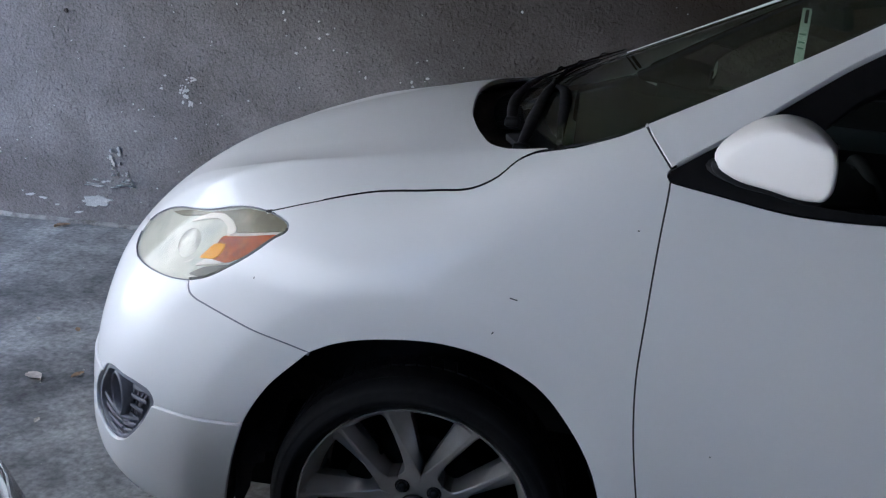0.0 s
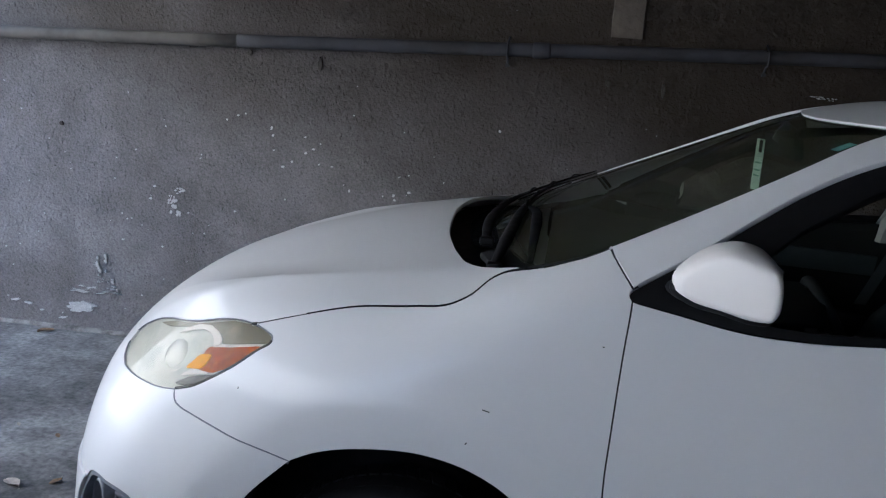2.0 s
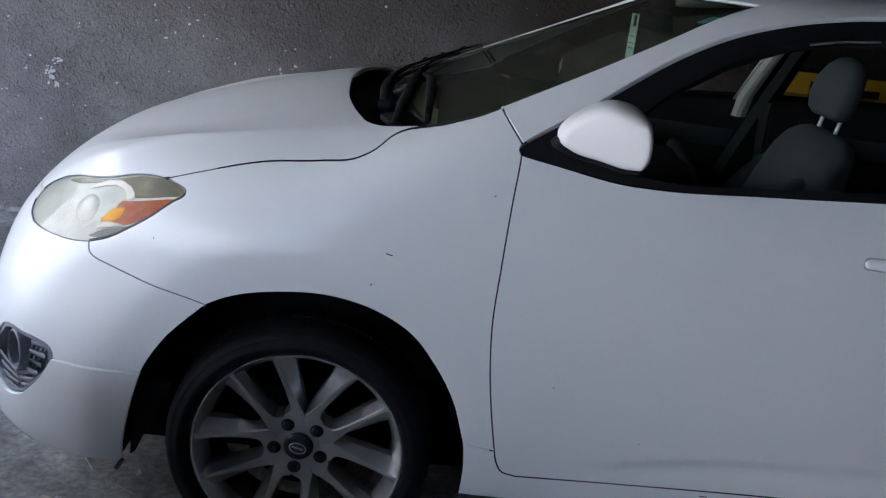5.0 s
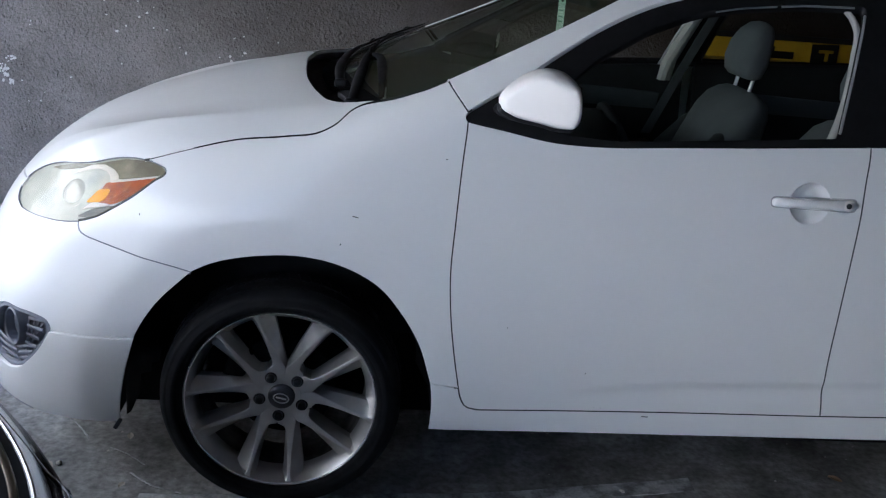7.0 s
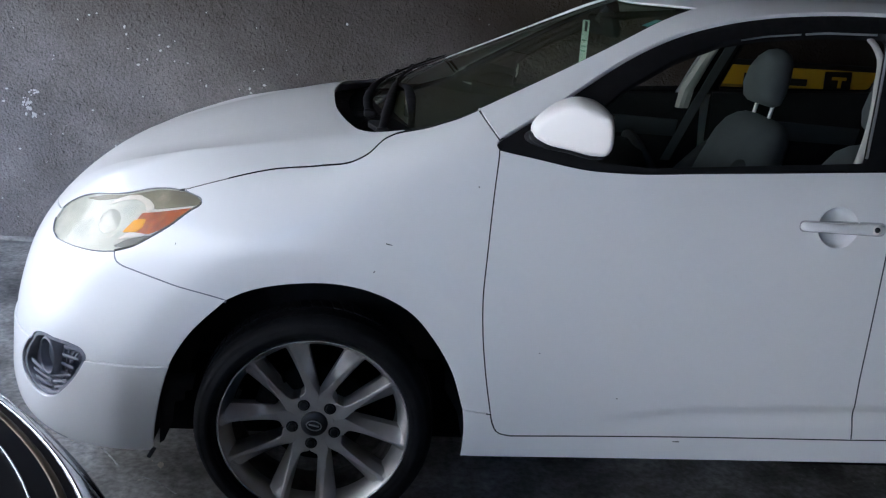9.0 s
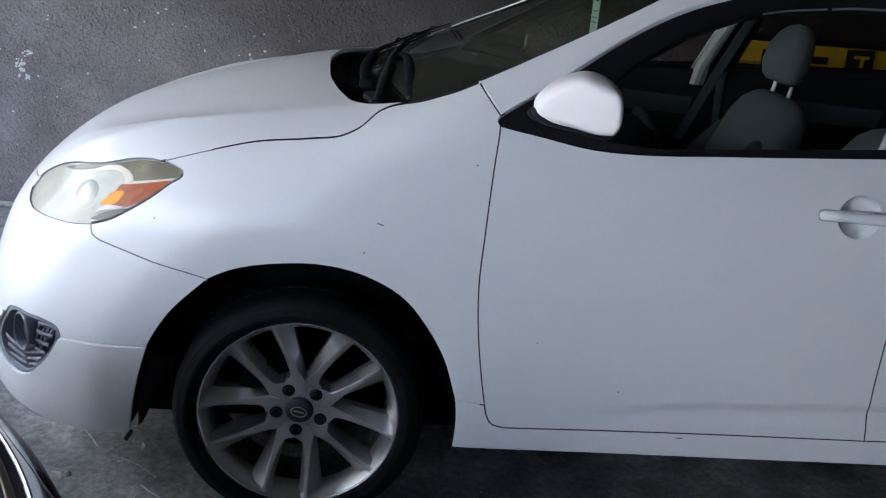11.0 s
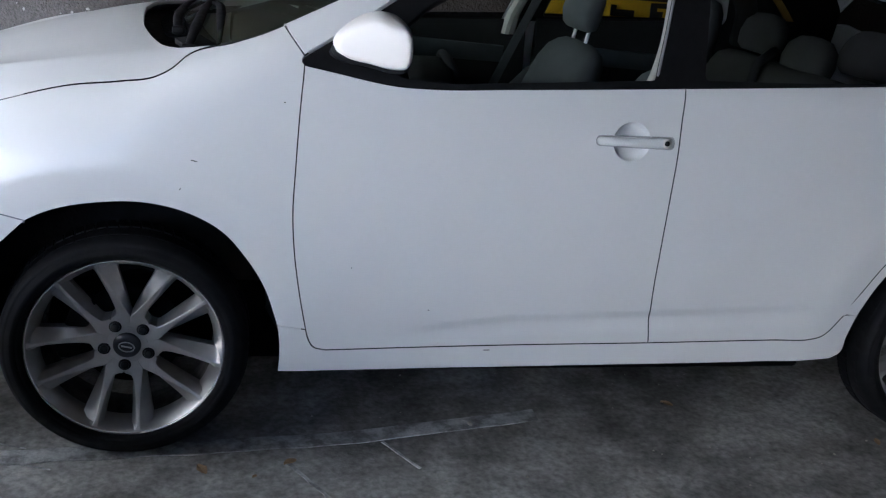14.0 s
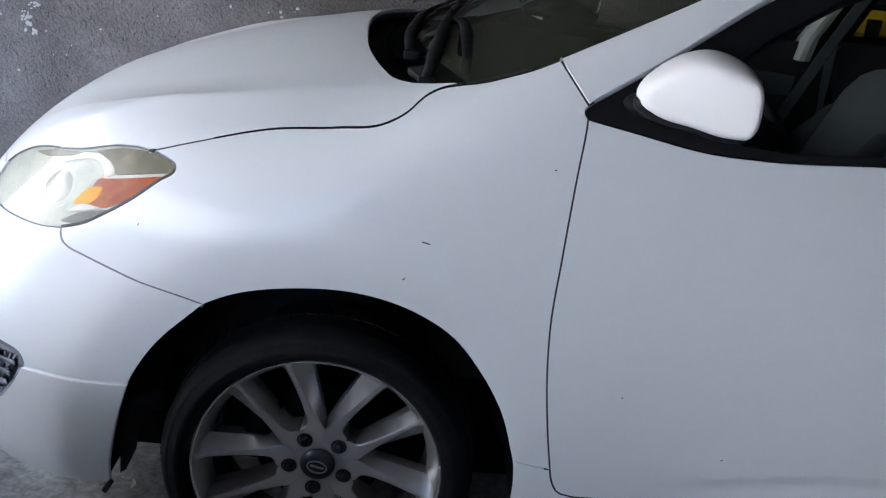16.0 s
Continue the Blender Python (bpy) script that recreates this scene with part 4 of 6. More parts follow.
# ---- wing mirrors ----
def wing_mirror(far_side):
    side = -1 if far_side else 1
    outline = smooth_line([(0.508, 1.213), (0.515, 1.230), (0.531, 1.248), (0.551, 1.265), (0.574, 1.280), (0.599, 1.290), (0.622, 1.295), (0.647, 1.294), (0.671, 1.287), (0.689, 1.273), (0.698, 1.251), (0.702, 1.215), (0.699, 1.187), (0.688, 1.170), (0.664, 1.165), (0.600, 1.171), (0.535, 1.182), (0.511, 1.197)], 0.010, True)
    mid = np.array((0.612, 1.233))
    hoops = [(-0.872, mid + (outline - mid) * 0.93), (-0.885, mid + (outline - mid) * 0.975), (-0.905, outline), (-0.95, outline)]
    for d in (0.0005, 0.0018, 0.004, 0.007, 0.011, 0.0145):
        hoops.append((-0.975 - 0.055 * math.sqrt(1 - (1 - d / 0.015) ** 2), shrunk(outline, d)))
    flat_edge = shrunk(outline, 0.0155)
    for k in (1.0, 0.9, 0.75, 0.55, 0.35, 0.18, 0.04):
        hoops.append((-1.0305 - 0.005 * (1 - k * k), mid + (flat_edge - mid) * k))
    rings = []
    for y, hoop in hoops:
        ring = []
        for q in hoop:
            # the face turns towards the nose; the facet above the crease leans in
            back = np.clip((0.705 - q[0]) / 0.19, 0, 1)
            over = max(0.0, q[1] - (1.283 - 0.22 * (q[0] - 0.590))) * float(ramp(q[0], 0.585, 0.64))
            ring.append((q[0] + 0.008 * back, (-0.88 + (y + 0.88) * (1 - 0.58 * back) + 1.4 * over * float(ramp(-y, 0.94, 1.0))) * side, q[1] + 0.003 * back))
        rings.append(ring)
    v, f = lofted(rings)
    if far_side:
        f = [t[::-1] for t in f]
    cap = link_mesh("wing_mirror", v, f, PAINT_WARM, car, "white mirror housing")
    rings = []
    for y, k in ((-0.872, 0.80), (-0.885, 0.93), (-0.92, 1.0), (-0.95, 0.995), (-0.975, 0.97), (-0.992, 0.92), (-1.000, 0.80)):
        rings.append([(q[0] + 0.004, (-0.872 + (y + 0.872) * (1 - 0.58 * float(np.clip((0.705 - q[0]) / 0.19, 0, 1)))) * side, min(q[1] - 0.010 - 0.004 * float(ramp(q[0], 0.6, 0.69)), 1.205)) for q in mid + (outline - mid) * k])
    v, f = lofted(rings)
    link_mesh("mirror_foot_shell", v, f if not far_side else [t[::-1] for t in f], BLACK_TRIM, cap, "black lower mirror shell")
    rings = []
    for y, cx, cz, a, b in ((-0.80, 0.60, 1.175, 0.085, 0.030), (-0.84, 0.595, 1.178, 0.075, 0.028), (-0.88, 0.60, 1.19, 0.065, 0.026), (-0.92, 0.61, 1.205, 0.06, 0.026)):
        rings.append([(cx + a * math.cos(q), y * side, cz + b * math.sin(q)) for q in np.linspace(0, 2 * math.pi, 20, endpoint=False)])
    v, f = lofted(rings)
    link_mesh("mirror_arm", v, f, BLACK_TRIM, cap)
    part("mirror_pane", rounded_box((0.004, 0.10, 0.075), Matrix.Translation((0.6945, -0.945 * side, 1.232)), 0.0015, 1), CHROME, cap, "mirror glass")
    return cap


wing_mirror(False)
wing_mirror(True).matrix_basis = pose(0.03, 0, -0.04)


# ---- wheels ----
def wheel(x, y, side):
    """A ten-spoke alloy wheel; outwards is towards the near side when side is 1."""
    m = pose(x - 0.002, 0, 0.3325) @ Matrix.Diagonal((1, side, 1, 1))
    rim = link_mesh("wheel", *turned([(0.2665, 0.820), (0.2660, 0.828), (0.2615, 0.8315), (0.2590, 0.8300), (0.2560, 0.8245), (0.2490, 0.814), (0.2405, 0.797), (0.2350, 0.782), (0.2335, 0.770)], 96), ALLOY, car, "grey alloy wheel", pose_=m)
    link_mesh("barrel", *turned([(0.2350, 0.7705), (0.2320, 0.755), (0.229, 0.70), (0.231, 0.66), (0.258, 0.655)], 96), ALLOY_DARK, rim, "dirty inner barrel")
    link_mesh("rim_edge", *turned([(0.2675, 0.824), (0.2670, 0.8315), (0.2648, 0.8335), (0.2625, 0.8325), (0.2610, 0.8300)], 96), ALLOY_LIP, rim, "bright machined rim edge")
    prof = [(0.254, 0.820), (0.2655, 0.834), (0.270, 0.839), (0.278, 0.846), (0.280, 0.8455), (0.282, 0.848), (0.294, 0.852), (0.296, 0.8505), (0.306, 0.849), (0.309, 0.846), (0.311, 0.8465), (0.319, 0.840), (0.3265, 0.828), (0.331, 0.812), (0.3325, 0.79)]
    prof = prof + [(r, 1.52 - o) for r, o in prof[::-1]]
    link_mesh("tyre", *turned(prof, 112), TYRE, rim, "black tyre with low sidewall")
    # tread blocks round the shoulder
    v, f = [], []
    for i in range(72):
        for o0, o1, skew in ((0.766, 0.812, 0.35), (0.706, 0.758, -0.3)):
            ring = []
            for q, o_ in ((0.10, o0), (0.86, o0), (0.86, o1), (0.10, o1)):
                a_ = 2 * math.pi * (i + q + skew * (o_ - o0) / 0.05) / 72
                ring.append((a_, o_))
            k_ = len(v)
            v += [(r_ * math.cos(a_), -o_, r_ * math.sin(a_)) for r_ in (0.326, 0.3362 - 0.004 * (o0 > 0.75)) for a_, o_ in ring]
            f += [(k_ + 4, k_ + 5, k_ + 6, k_ + 7)] + [(k_ + e, k_ + (e + 1) % 4, k_ + 4 + (e + 1) % 4, k_ + 4 + e) for e in range(4)]
    tread = link_mesh("tread", v, f, TYRE, rim, smooth=False)
    # hub
    link_mesh("hub_face", *turned([(0.030, 0.7975), (0.052, 0.7968), (0.0565, 0.7966), (0.058, 0.70)], 60), ALLOY, rim)
    link_mesh("centre_cap", *turned([(0.0, 0.812), (0.022, 0.8115), (0.033, 0.809), (0.037, 0.804), (0.038, 0.80)], 40), CAP, rim, "dark grey centre cap")
    ring = [(0.021 * math.cos(q), -0.8135, 0.014 * math.sin(q)) for q in np.linspace(0, 2 * math.pi, 28, endpoint=False)]
    v, f = tube(ring + ring[:2], 0.0018, 6)
    link_mesh("cap_emblem", v, f, ALLOY, rim, "plain oval emblem", pose_=pose(0, 0, 0, 0, 12, 0))
    part("emblem_bar", rounded_box((0.030, 0.003, 0.0045), pose(0, -0.8130, 0, 0, 12, 0), 0.001, 1), ALLOY, rim)
    # each spoke: a narrow front band, a broad flank towards the next pair and a steep one towards its twin
    front_at = curve([0.05, 0.085, 0.125, 0.175, 0.215, 0.243, 0.262], [0.7968, 0.7985, 0.803, 0.810, 0.817, 0.823, 0.8285])
    stations = ((0.056, 0.0, 0.0, 0.0352, 0.0352), (0.070, 0.0, 0.0, 0.0440, 0.0440), (0.080, 0.0, 0.0, 0.0503, 0.0503), (0.0845, 0.0, 0.0, 0.0522, 0.0528), (0.089, 0.002, 0.004, 0.0528, 0.0542), (0.092, 0.011, 0.0135, 0.0529, 0.0552), (0.097, 0.0190, 0.0225, 0.0523, 0.0567),
                (0.105, 0.0232, 0.0275, 0.0515, 0.0590), (0.120, 0.0255, 0.0325, 0.0515, 0.0635), (0.150, 0.0285, 0.0395, 0.0530, 0.0720), (0.185, 0.0320, 0.0455, 0.0560, 0.0815), (0.215, 0.0350, 0.0500, 0.0590, 0.0900), (0.236, 0.0365, 0.0525, 0.0612, 0.0965), (0.247, 0.0335, 0.0530, 0.0630, 0.1020), (0.2545, 0.0240, 0.0515, 0.0660, 0.1130), (0.260, 0.0120, 0.0480, 0.0710, 0.1280))
    for lug in range(5):
        a = -97 + 72 * lug
        for twin in (1, -1):
            rings = []
            for r, ib, if_, of, ob_ in stations:
                o, e = float(front_at(r)), 0.0016 * min(1, (r - 0.056) / 0.03)
                deep = 0.030 - 0.016 * ramp(r, 0.236, 0.262)
                loop = [(ib, -0.058), (ib, -deep), (if_ - e * (ib > 0), -e), (if_ + e, 0.0), (of - e, 0.0), (of + e * (r > 0.083), -e), (ob_, -deep), (ob_, -0.058)]
                rings.append([(r * math.cos(twin * t / r), -(o + d), r * math.sin(twin * t / r)) for t, d in (loop if twin > 0 else loop[::-1])])
            v, f = lofted(rings)
            ob = link_mesh("spoke", v, f, ALLOY, rim, pose_=pose(0, 0, 0, 0, -a, 0))
            ob.data.set_sharp_from_angle(angle=radians(22))
        ca, sa = math.cos(radians(a)), math.sin(radians(a))
        # flat dark disc paints the shaded hole round each nut
        v, f = turned([(0.0172, 0.790), (0.0170, 0.7986), (0.0100, 0.7988), (0.0, 0.7988)], 24)
        link_mesh("lug_hole_shade", [(q[0] + 0.0625 * ca, q[1], q[2] + 0.0625 * sa) for q in v], f, LINER, rim)
        v, f = turned([(0.0125, 0.785), (0.0122, 0.803), (0.0105, 0.808), (0.006, 0.8105), (0.0, 0.811)], 12)
        link_mesh("lug_nut", [(q[0] + 0.0625 * ca, q[1], q[2] + 0.0625 * sa) for q in v], f, LUG, rim, "black lug nut", smooth=False)
    # disc and caliper are near-black for the shade behind the spokes
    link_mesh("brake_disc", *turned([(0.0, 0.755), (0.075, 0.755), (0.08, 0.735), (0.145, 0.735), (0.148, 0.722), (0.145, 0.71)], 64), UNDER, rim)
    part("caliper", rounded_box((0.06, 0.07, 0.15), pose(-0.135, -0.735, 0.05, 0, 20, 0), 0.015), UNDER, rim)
    part("valve", rounded_box((0.008, 0.02, 0.02), pose(-0.208, -0.800, 0.085, 0, 20, 0), 0.003), TRIM_DARK, rim)
    return rim


for x_ in (0.0, 2.632):
    wheel(x_, 0, 1)
    wheel(x_, 0, -1)


# ---- wheel housings and underbody ----
def liner(arch, mid, side):
    """The housing behind a wheel arch: in from the arch edge, then closed towards the middle of the car."""
    line_ = np.asarray(arch)
    flat = line_[:, [0, 2]] - mid
    verts, faces = [], []
    for p, c in zip(line_, flat):
        for k, y in ((1.012, p[1] + 0.008), (1.03, -0.80), (1.03, -0.56), (0.90, -0.51), (0.2, -0.50)):
            q = np.array(mid) + c * k
            verts.append((q[0], y * side, q[1] if k > 1 else max(q[1], 0.34)))
    for i in range(len(line_) - 1):
        for j in range(4):
            faces.append((i * 5 + j, (i + 1) * 5 + j, (i + 1) * 5 + j + 1, i * 5 + j + 1))
    link_mesh("wheel_liner", verts, faces, LINER, car, "black plastic wheel housing")


def splash_guard(side):
    flap = [(-0.432, 0.45), (-0.335, 0.452), (-0.345, 0.405), (-0.365, 0.40), (-0.368, 0.372), (-0.395, 0.365), (-0.402, 0.30), (-0.425, 0.245), (-0.438, 0.235)]
    v = [(a, -0.76 * side, b) for a, b in flap] + [(a, -0.755 * side, b) for a, b in flap]
    k = len(flap)
    f = [tuple(range(k)), tuple(range(2 * k - 1, k - 1, -1))] + [(i, k + i, k + (i + 1) % k, (i + 1) % k) for i in range(k)]
    link_mesh("splash_guard", v, f, LINER, car, "ragged black splash guard")


for side_ in (1, -1):
    liner(chain(ARCH_LOW, ARCH_LIP, ARCH, ARCH_SILL), (0.0, 0.36), side_)
    liner(chain(SILL_TAIL, REAR_ARCH), (2.6, 0.36), side_)
    splash_guard(side_)
# dark boxes reach low to deepen the shade beneath the car
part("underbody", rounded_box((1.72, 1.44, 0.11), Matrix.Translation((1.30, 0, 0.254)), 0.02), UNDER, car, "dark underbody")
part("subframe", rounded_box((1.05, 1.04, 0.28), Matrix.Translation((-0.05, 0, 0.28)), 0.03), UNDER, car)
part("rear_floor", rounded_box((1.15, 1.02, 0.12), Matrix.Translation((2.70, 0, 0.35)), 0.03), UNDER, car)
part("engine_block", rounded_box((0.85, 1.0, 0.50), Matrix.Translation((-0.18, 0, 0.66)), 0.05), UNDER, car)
part("sump_hook", rounded_box((0.012, 0.01, 0.035), pose(-0.452, -0.80, 0.228, 0, 30, 0), 0.003), RUBBER, car)


# ---- the car's cabin ----
def cushion(rings_, m, name, mat, parent, label="", soft=2.6, count=28):
    """A padded form: rings of (height, along, across, half depth, half width)."""
    rings = []
    for z, cx, cy, a, b in rings_:
        ring = []
        for q in np.linspace(0, 2 * math.pi, count, endpoint=False):
            c, s = math.cos(q), math.sin(q)
            ring.append(m @ Vector((cx + a * math.copysign(abs(c) ** (2 / soft), c), cy + b * math.copysign(abs(s) ** (2 / soft), s), z)))
        rings.append(ring)
    v, f = lofted(rings)
    return link_mesh(name, v, f, mat, parent, label)


def front_seat(y, dx=0.0):
    lean = pose(1.385 + dx, y, 0.50, 0, 20, 0)
    back = cushion([(0.0, 0, 0, 0.10, 0.24), (0.03, 0, 0, 0.115, 0.25), (0.20, 0.0, 0, 0.115, 0.265), (0.42, 0.0, 0, 0.105, 0.262), (0.53, 0.0, 0, 0.092, 0.255), (0.59, 0.005, 0, 0.078, 0.238), (0.625, 0.01, 0, 0.056, 0.205), (0.643, 0.01, 0, 0.034, 0.160), (0.650, 0.01, 0, 0.012, 0.10)], lean, "front_seat", FABRIC, car, "grey cloth front seat")
    for s in (-1, 1):
        cushion([(0.02, -0.09, s * 0.20, 0.05, 0.045), (0.15, -0.10, s * 0.215, 0.06, 0.05), (0.32, -0.085, s * 0.21, 0.055, 0.045), (0.46, -0.05, s * 0.19, 0.04, 0.035), (0.50, -0.03, s * 0.185, 0.02, 0.02)], lean, "bolster", FABRIC_DARK, back)
    cushion([(0.0, 0, 0, 0.24, 0.23), (0.03, 0, 0, 0.265, 0.25), (0.10, 0, 0, 0.26, 0.25), (0.14, -0.01, 0, 0.235, 0.225), (0.15, -0.01, 0, 0.15, 0.16)], pose(1.14 + dx, y, 0.42, 0, 8, 0), "seat_cushion", FABRIC, back)
    part("seat_base", rounded_box((0.40, 0.40, 0.14), Matrix.Translation((1.17 + dx, y, 0.38)), 0.03), TRIM_DARK, back)
    head = pose(1.59 + dx, y, 1.155, 0, 12, 0)
    cushion([(0.0, 0, 0, 0.035, 0.09), (0.015, 0, 0, 0.055, 0.118), (0.06, -0.005, 0, 0.066, 0.130), (0.12, -0.006, 0, 0.064, 0.125), (0.17, 0.0, 0, 0.052, 0.105), (0.20, 0.005, 0, 0.034, 0.075), (0.212, 0.006, 0, 0.012, 0.03)], head, "headrest", FABRIC, back, soft=2.3)
    for s in (-1, 1):
        v, f = tube([(1.598 + dx, y + s * 0.075, 1.085), (1.612 + dx, y + s * 0.075, 1.165)], 0.0075, 12)
        link_mesh("headrest_rod", v, f, ROD, back, "headrest rod painted white for its chrome glint")
        part("rod_collar", rounded_box((0.030, 0.030, 0.014), Matrix.Translation((1.598 + dx, y + s * 0.075, 1.096)), 0.004), TRIM_DARK, back)


front_seat(-0.36, 0.13)
front_seat(0.335)
bench = cushion([(0.0, 0, 0, 0.08, 0.60), (0.04, 0, 0, 0.10, 0.635), (0.25, 0, 0, 0.095, 0.64), (0.50, 0.0, 0, 0.080, 0.62), (0.575, 0, 0, 0.060, 0.58), (0.60, 0, 0, 0.035, 0.53), (0.608, 0, 0, 0.012, 0.45)], pose(2.20, 0, 0.52, 0, 17, 0), "rear_bench", FABRIC_REAR, car, "grey cloth rear bench", soft=5, count=48)
cushion([(0.0, 0, 0, 0.25, 0.60), (0.04, 0, 0, 0.27, 0.63), (0.14, 0, 0, 0.26, 0.63), (0.17, 0, 0, 0.20, 0.57)], pose(1.97, 0, 0.42, 0, 5, 0), "bench_cushion", FABRIC_REAR, bench, soft=6, count=48)
for y_, w_, z_ in ((-0.36, 0.135, 1.130), (0.0, 0.145, 1.065), (0.36, 0.135, 1.110)):
    cushion([(0.0, 0, 0, 0.04, w_ * 0.75), (0.02, 0, 0, 0.06, w_ * 0.95), (0.07, 0, 0, 0.066, w_), (0.12, 0.003, 0, 0.058, w_ * 0.92), (0.155, 0.005, 0, 0.035, w_ * 0.62), (0.163, 0.005, 0, 0.012, w_ * 0.2)], pose(2.395, y_, z_, 0, 10, 0), "rear_headrest", FABRIC_REAR, bench)
v, f = tube([(2.12, 0.00, 0.72), (2.21, 0.06, 0.95), (2.27, 0.12, 1.10), (2.36, 0.16, 1.145)], 0.020, 6)
link_mesh("rear_belt", v, f, WEBBING, bench, "dark belt webbing")

# dashboard, wheel, floor, door linings, headliner, far pillar linings
v, f = lofted([[(x, y, z) for x, z in ((0.46, 0.84), (0.26, 0.90), (0.26, 1.075), (0.35, 1.105), (0.50, 1.105 - 0.03 * abs(y)), (0.68, 1.075), (0.79, 1.03), (0.81, 0.98), (0.76, 0.88), (0.80, 0.78), (0.70, 0.66), (0.50, 0.70))] for y in np.linspace(-0.70, 0.70, 15)])
dash = link_mesh("dashboard", v, f, TRIM_DARK, car, "charcoal plastic dashboard")
dash.data.set_sharp_from_angle(angle=radians(50))
v, f = lofted([[(0.80 + 0.13 * s + 0.02 * math.cos(q), -0.37 + 0.19 * math.cos(q), 1.06 + 0.05 * math.sin(q)) for q in np.linspace(0, math.pi, 12)] for s in np.linspace(0, 1, 4)])
link_mesh("cluster_hood", v, f, TRIM_DARK, dash)
hub_m = pose(0.985, -0.37, 0.955, 0, 66, 0)
ring = [tuple(hub_m @ Vector((0.185 * math.cos(q), 0.185 * math.sin(q), 0))) for q in np.linspace(0, 2 * math.pi, 48, endpoint=False)]
v, f = tube(ring + ring[:2], 0.0145, 10)
steering = link_mesh("steering_wheel", v, f, TRIM_DARK, car, "black steering wheel")
part("airbag_hub", rounded_box((0.13, 0.15, 0.05), hub_m @ pose(0, 0, -0.02), 0.018), TRIM_DARK, steering)
for a_ in (0, 180, 270):
    part("wheel_arm", rounded_box((0.14, 0.035, 0.018), hub_m @ pose(0, 0, -0.01, 0, 0, a_) @ pose(0.11, 0, 0), 0.006), TRIM_DARK, steering)
part("cabin_floor", rounded_box((2.08, 1.42, 0.03), Matrix.Translation((1.535, 0, 0.345)), 0.008), TRIM_DARK, car)
part("firewall", rounded_box((0.03, 1.36, 0.56), Matrix.Translation((0.485, 0, 0.64)), 0.008), TRIM_DARK, car)
part("boot_wall", rounded_box((0.03, 1.25, 0.62), Matrix.Translation((2.62, 0, 0.70)), 0.008), TRIM_DARK, car)
for s in (1, -1):
    for x0, x1 in ((0.52, 1.50), (1.55, 2.30)):
        rings = []
        for x in np.linspace(x0, x1, 9):
            top = 1.095 + 0.055 * (x - 0.8) + 0.045 * max(0.0, 0.74 - x) / 0.22
            rings.append([(x, s * y, z) for y, z in ((0.765, 0.42), (0.715, 0.44), (0.705, 0.62), (0.70, 0.80), (0.715, 0.92), (0.735, 1.0), (0.75, top), (0.772, top + 0.004), (0.785, top - 0.03), (0.78, 0.8))])
        v, f = lofted(rings)
        lining = link_mesh("door_lining", v, f, TRIM_DARK, car, "charcoal door lining")
        lining.data.set_sharp_from_angle(angle=radians(40))
        part("lining_insert", rounded_box((x1 - x0 - 0.30, 0.012, 0.10), pose((x0 + x1) / 2 + 0.05, s * 0.722, 0.965 + 0.02, s * 14, 2, 0), 0.005), TRIM_MID, lining, "grey cloth insert")
        part("armrest", rounded_box((x1 - x0 - 0.35, 0.07, 0.05), Matrix.Translation(((x0 + x1) / 2 + 0.05, s * 0.68, 0.80)), 0.015), TRIM_DARK, lining)
        part("door_pull", rounded_box((0.10, 0.012, 0.04), Matrix.Translation((x0 + 0.18, s * 0.712, 0.89)), 0.005), ALLOY, lining)
    # centre pillar lining: a pale rounded strip on the near side, a wide pale panel with the belt on the far side
    if s < 0:
        line_ = smooth_line([(1.462, -0.562, 1.478), (1.500, -0.575, 1.462), (1.526, -0.596, 1.420), (1.512, -0.640, 1.350), (1.474, -0.715, 1.223), (1.428, -0.770, 1.135), (1.41, -0.78, 1.10)], 0.02)
        rings = [[(x + 0.0105 * math.cos(q) * wide, y + 0.010 * math.sin(q), z + 0.004 * math.cos(q)) for q in np.linspace(0, 2 * math.pi, 10, endpoint=False)] for (x, y, z), wide in zip(line_, np.linspace(0.7, 1.25, len(line_)))]
        link_mesh("pillar_lining", *lofted(rings), TRIM_LIGHT, car, "pale grey rounded pillar lining")
    else:
        rings = []
        for z, xa, xb, yo in ((1.07, 1.388, 1.451, 0.715), (1.105, 1.395, 1.460, 0.718), (1.15, 1.405, 1.467, 0.715), (1.25, 1.435, 1.494, 0.665), (1.38, 1.48, 1.533, 0.60), (1.47, 1.51, 1.566, 0.545), (1.50, 1.50, 1.58, 0.52)):
            rings.append([(xa, yo + 0.035, z), (xa + 0.012, yo, z), (xa + 0.030, yo - 0.004, z), (xa + 0.034, yo + 0.006, z), (xb - 0.012, yo + 0.006, z), (xb, yo + 0.035, z)])
        pillar = link_mesh("pillar_lining", *lofted(rings), TRIM_LIGHT, car, "pale grey centre pillar lining", smooth=False)
        v, f = tube([(1.392, 0.775, 1.11), (1.432, 0.705, 1.25), (1.478, 0.640, 1.38), (1.505, 0.60, 1.45)], 0.0065, 6)
        link_mesh("pillar_edge", v, f, STRIP, pillar, "bright pillar edge")
        part("belt_anchor", rounded_box((0.055, 0.03, 0.062), pose(1.540, 0.575, 1.395, 28, 14, 0), 0.014), TRIM_LIGHT, pillar, "pale belt anchor")
        part("anchor_slot", rounded_box((0.040, 0.012, 0.014), pose(1.535, 0.560, 1.375, 28, 14, 0), 0.004), TRIM_DARK, pillar)
        v, f = lofted([[(x + d, y + 0.012 * (d > 0), z) for d in (-0.020, 0.020)] + [(x + d, y - 0.004, z) for d in (0.020, -0.020)] for x, y, z in ((1.540, 0.560, 1.375), (1.505, 0.62, 1.25), (1.455, 0.665, 1.10), (1.36, 0.69, 0.85))])
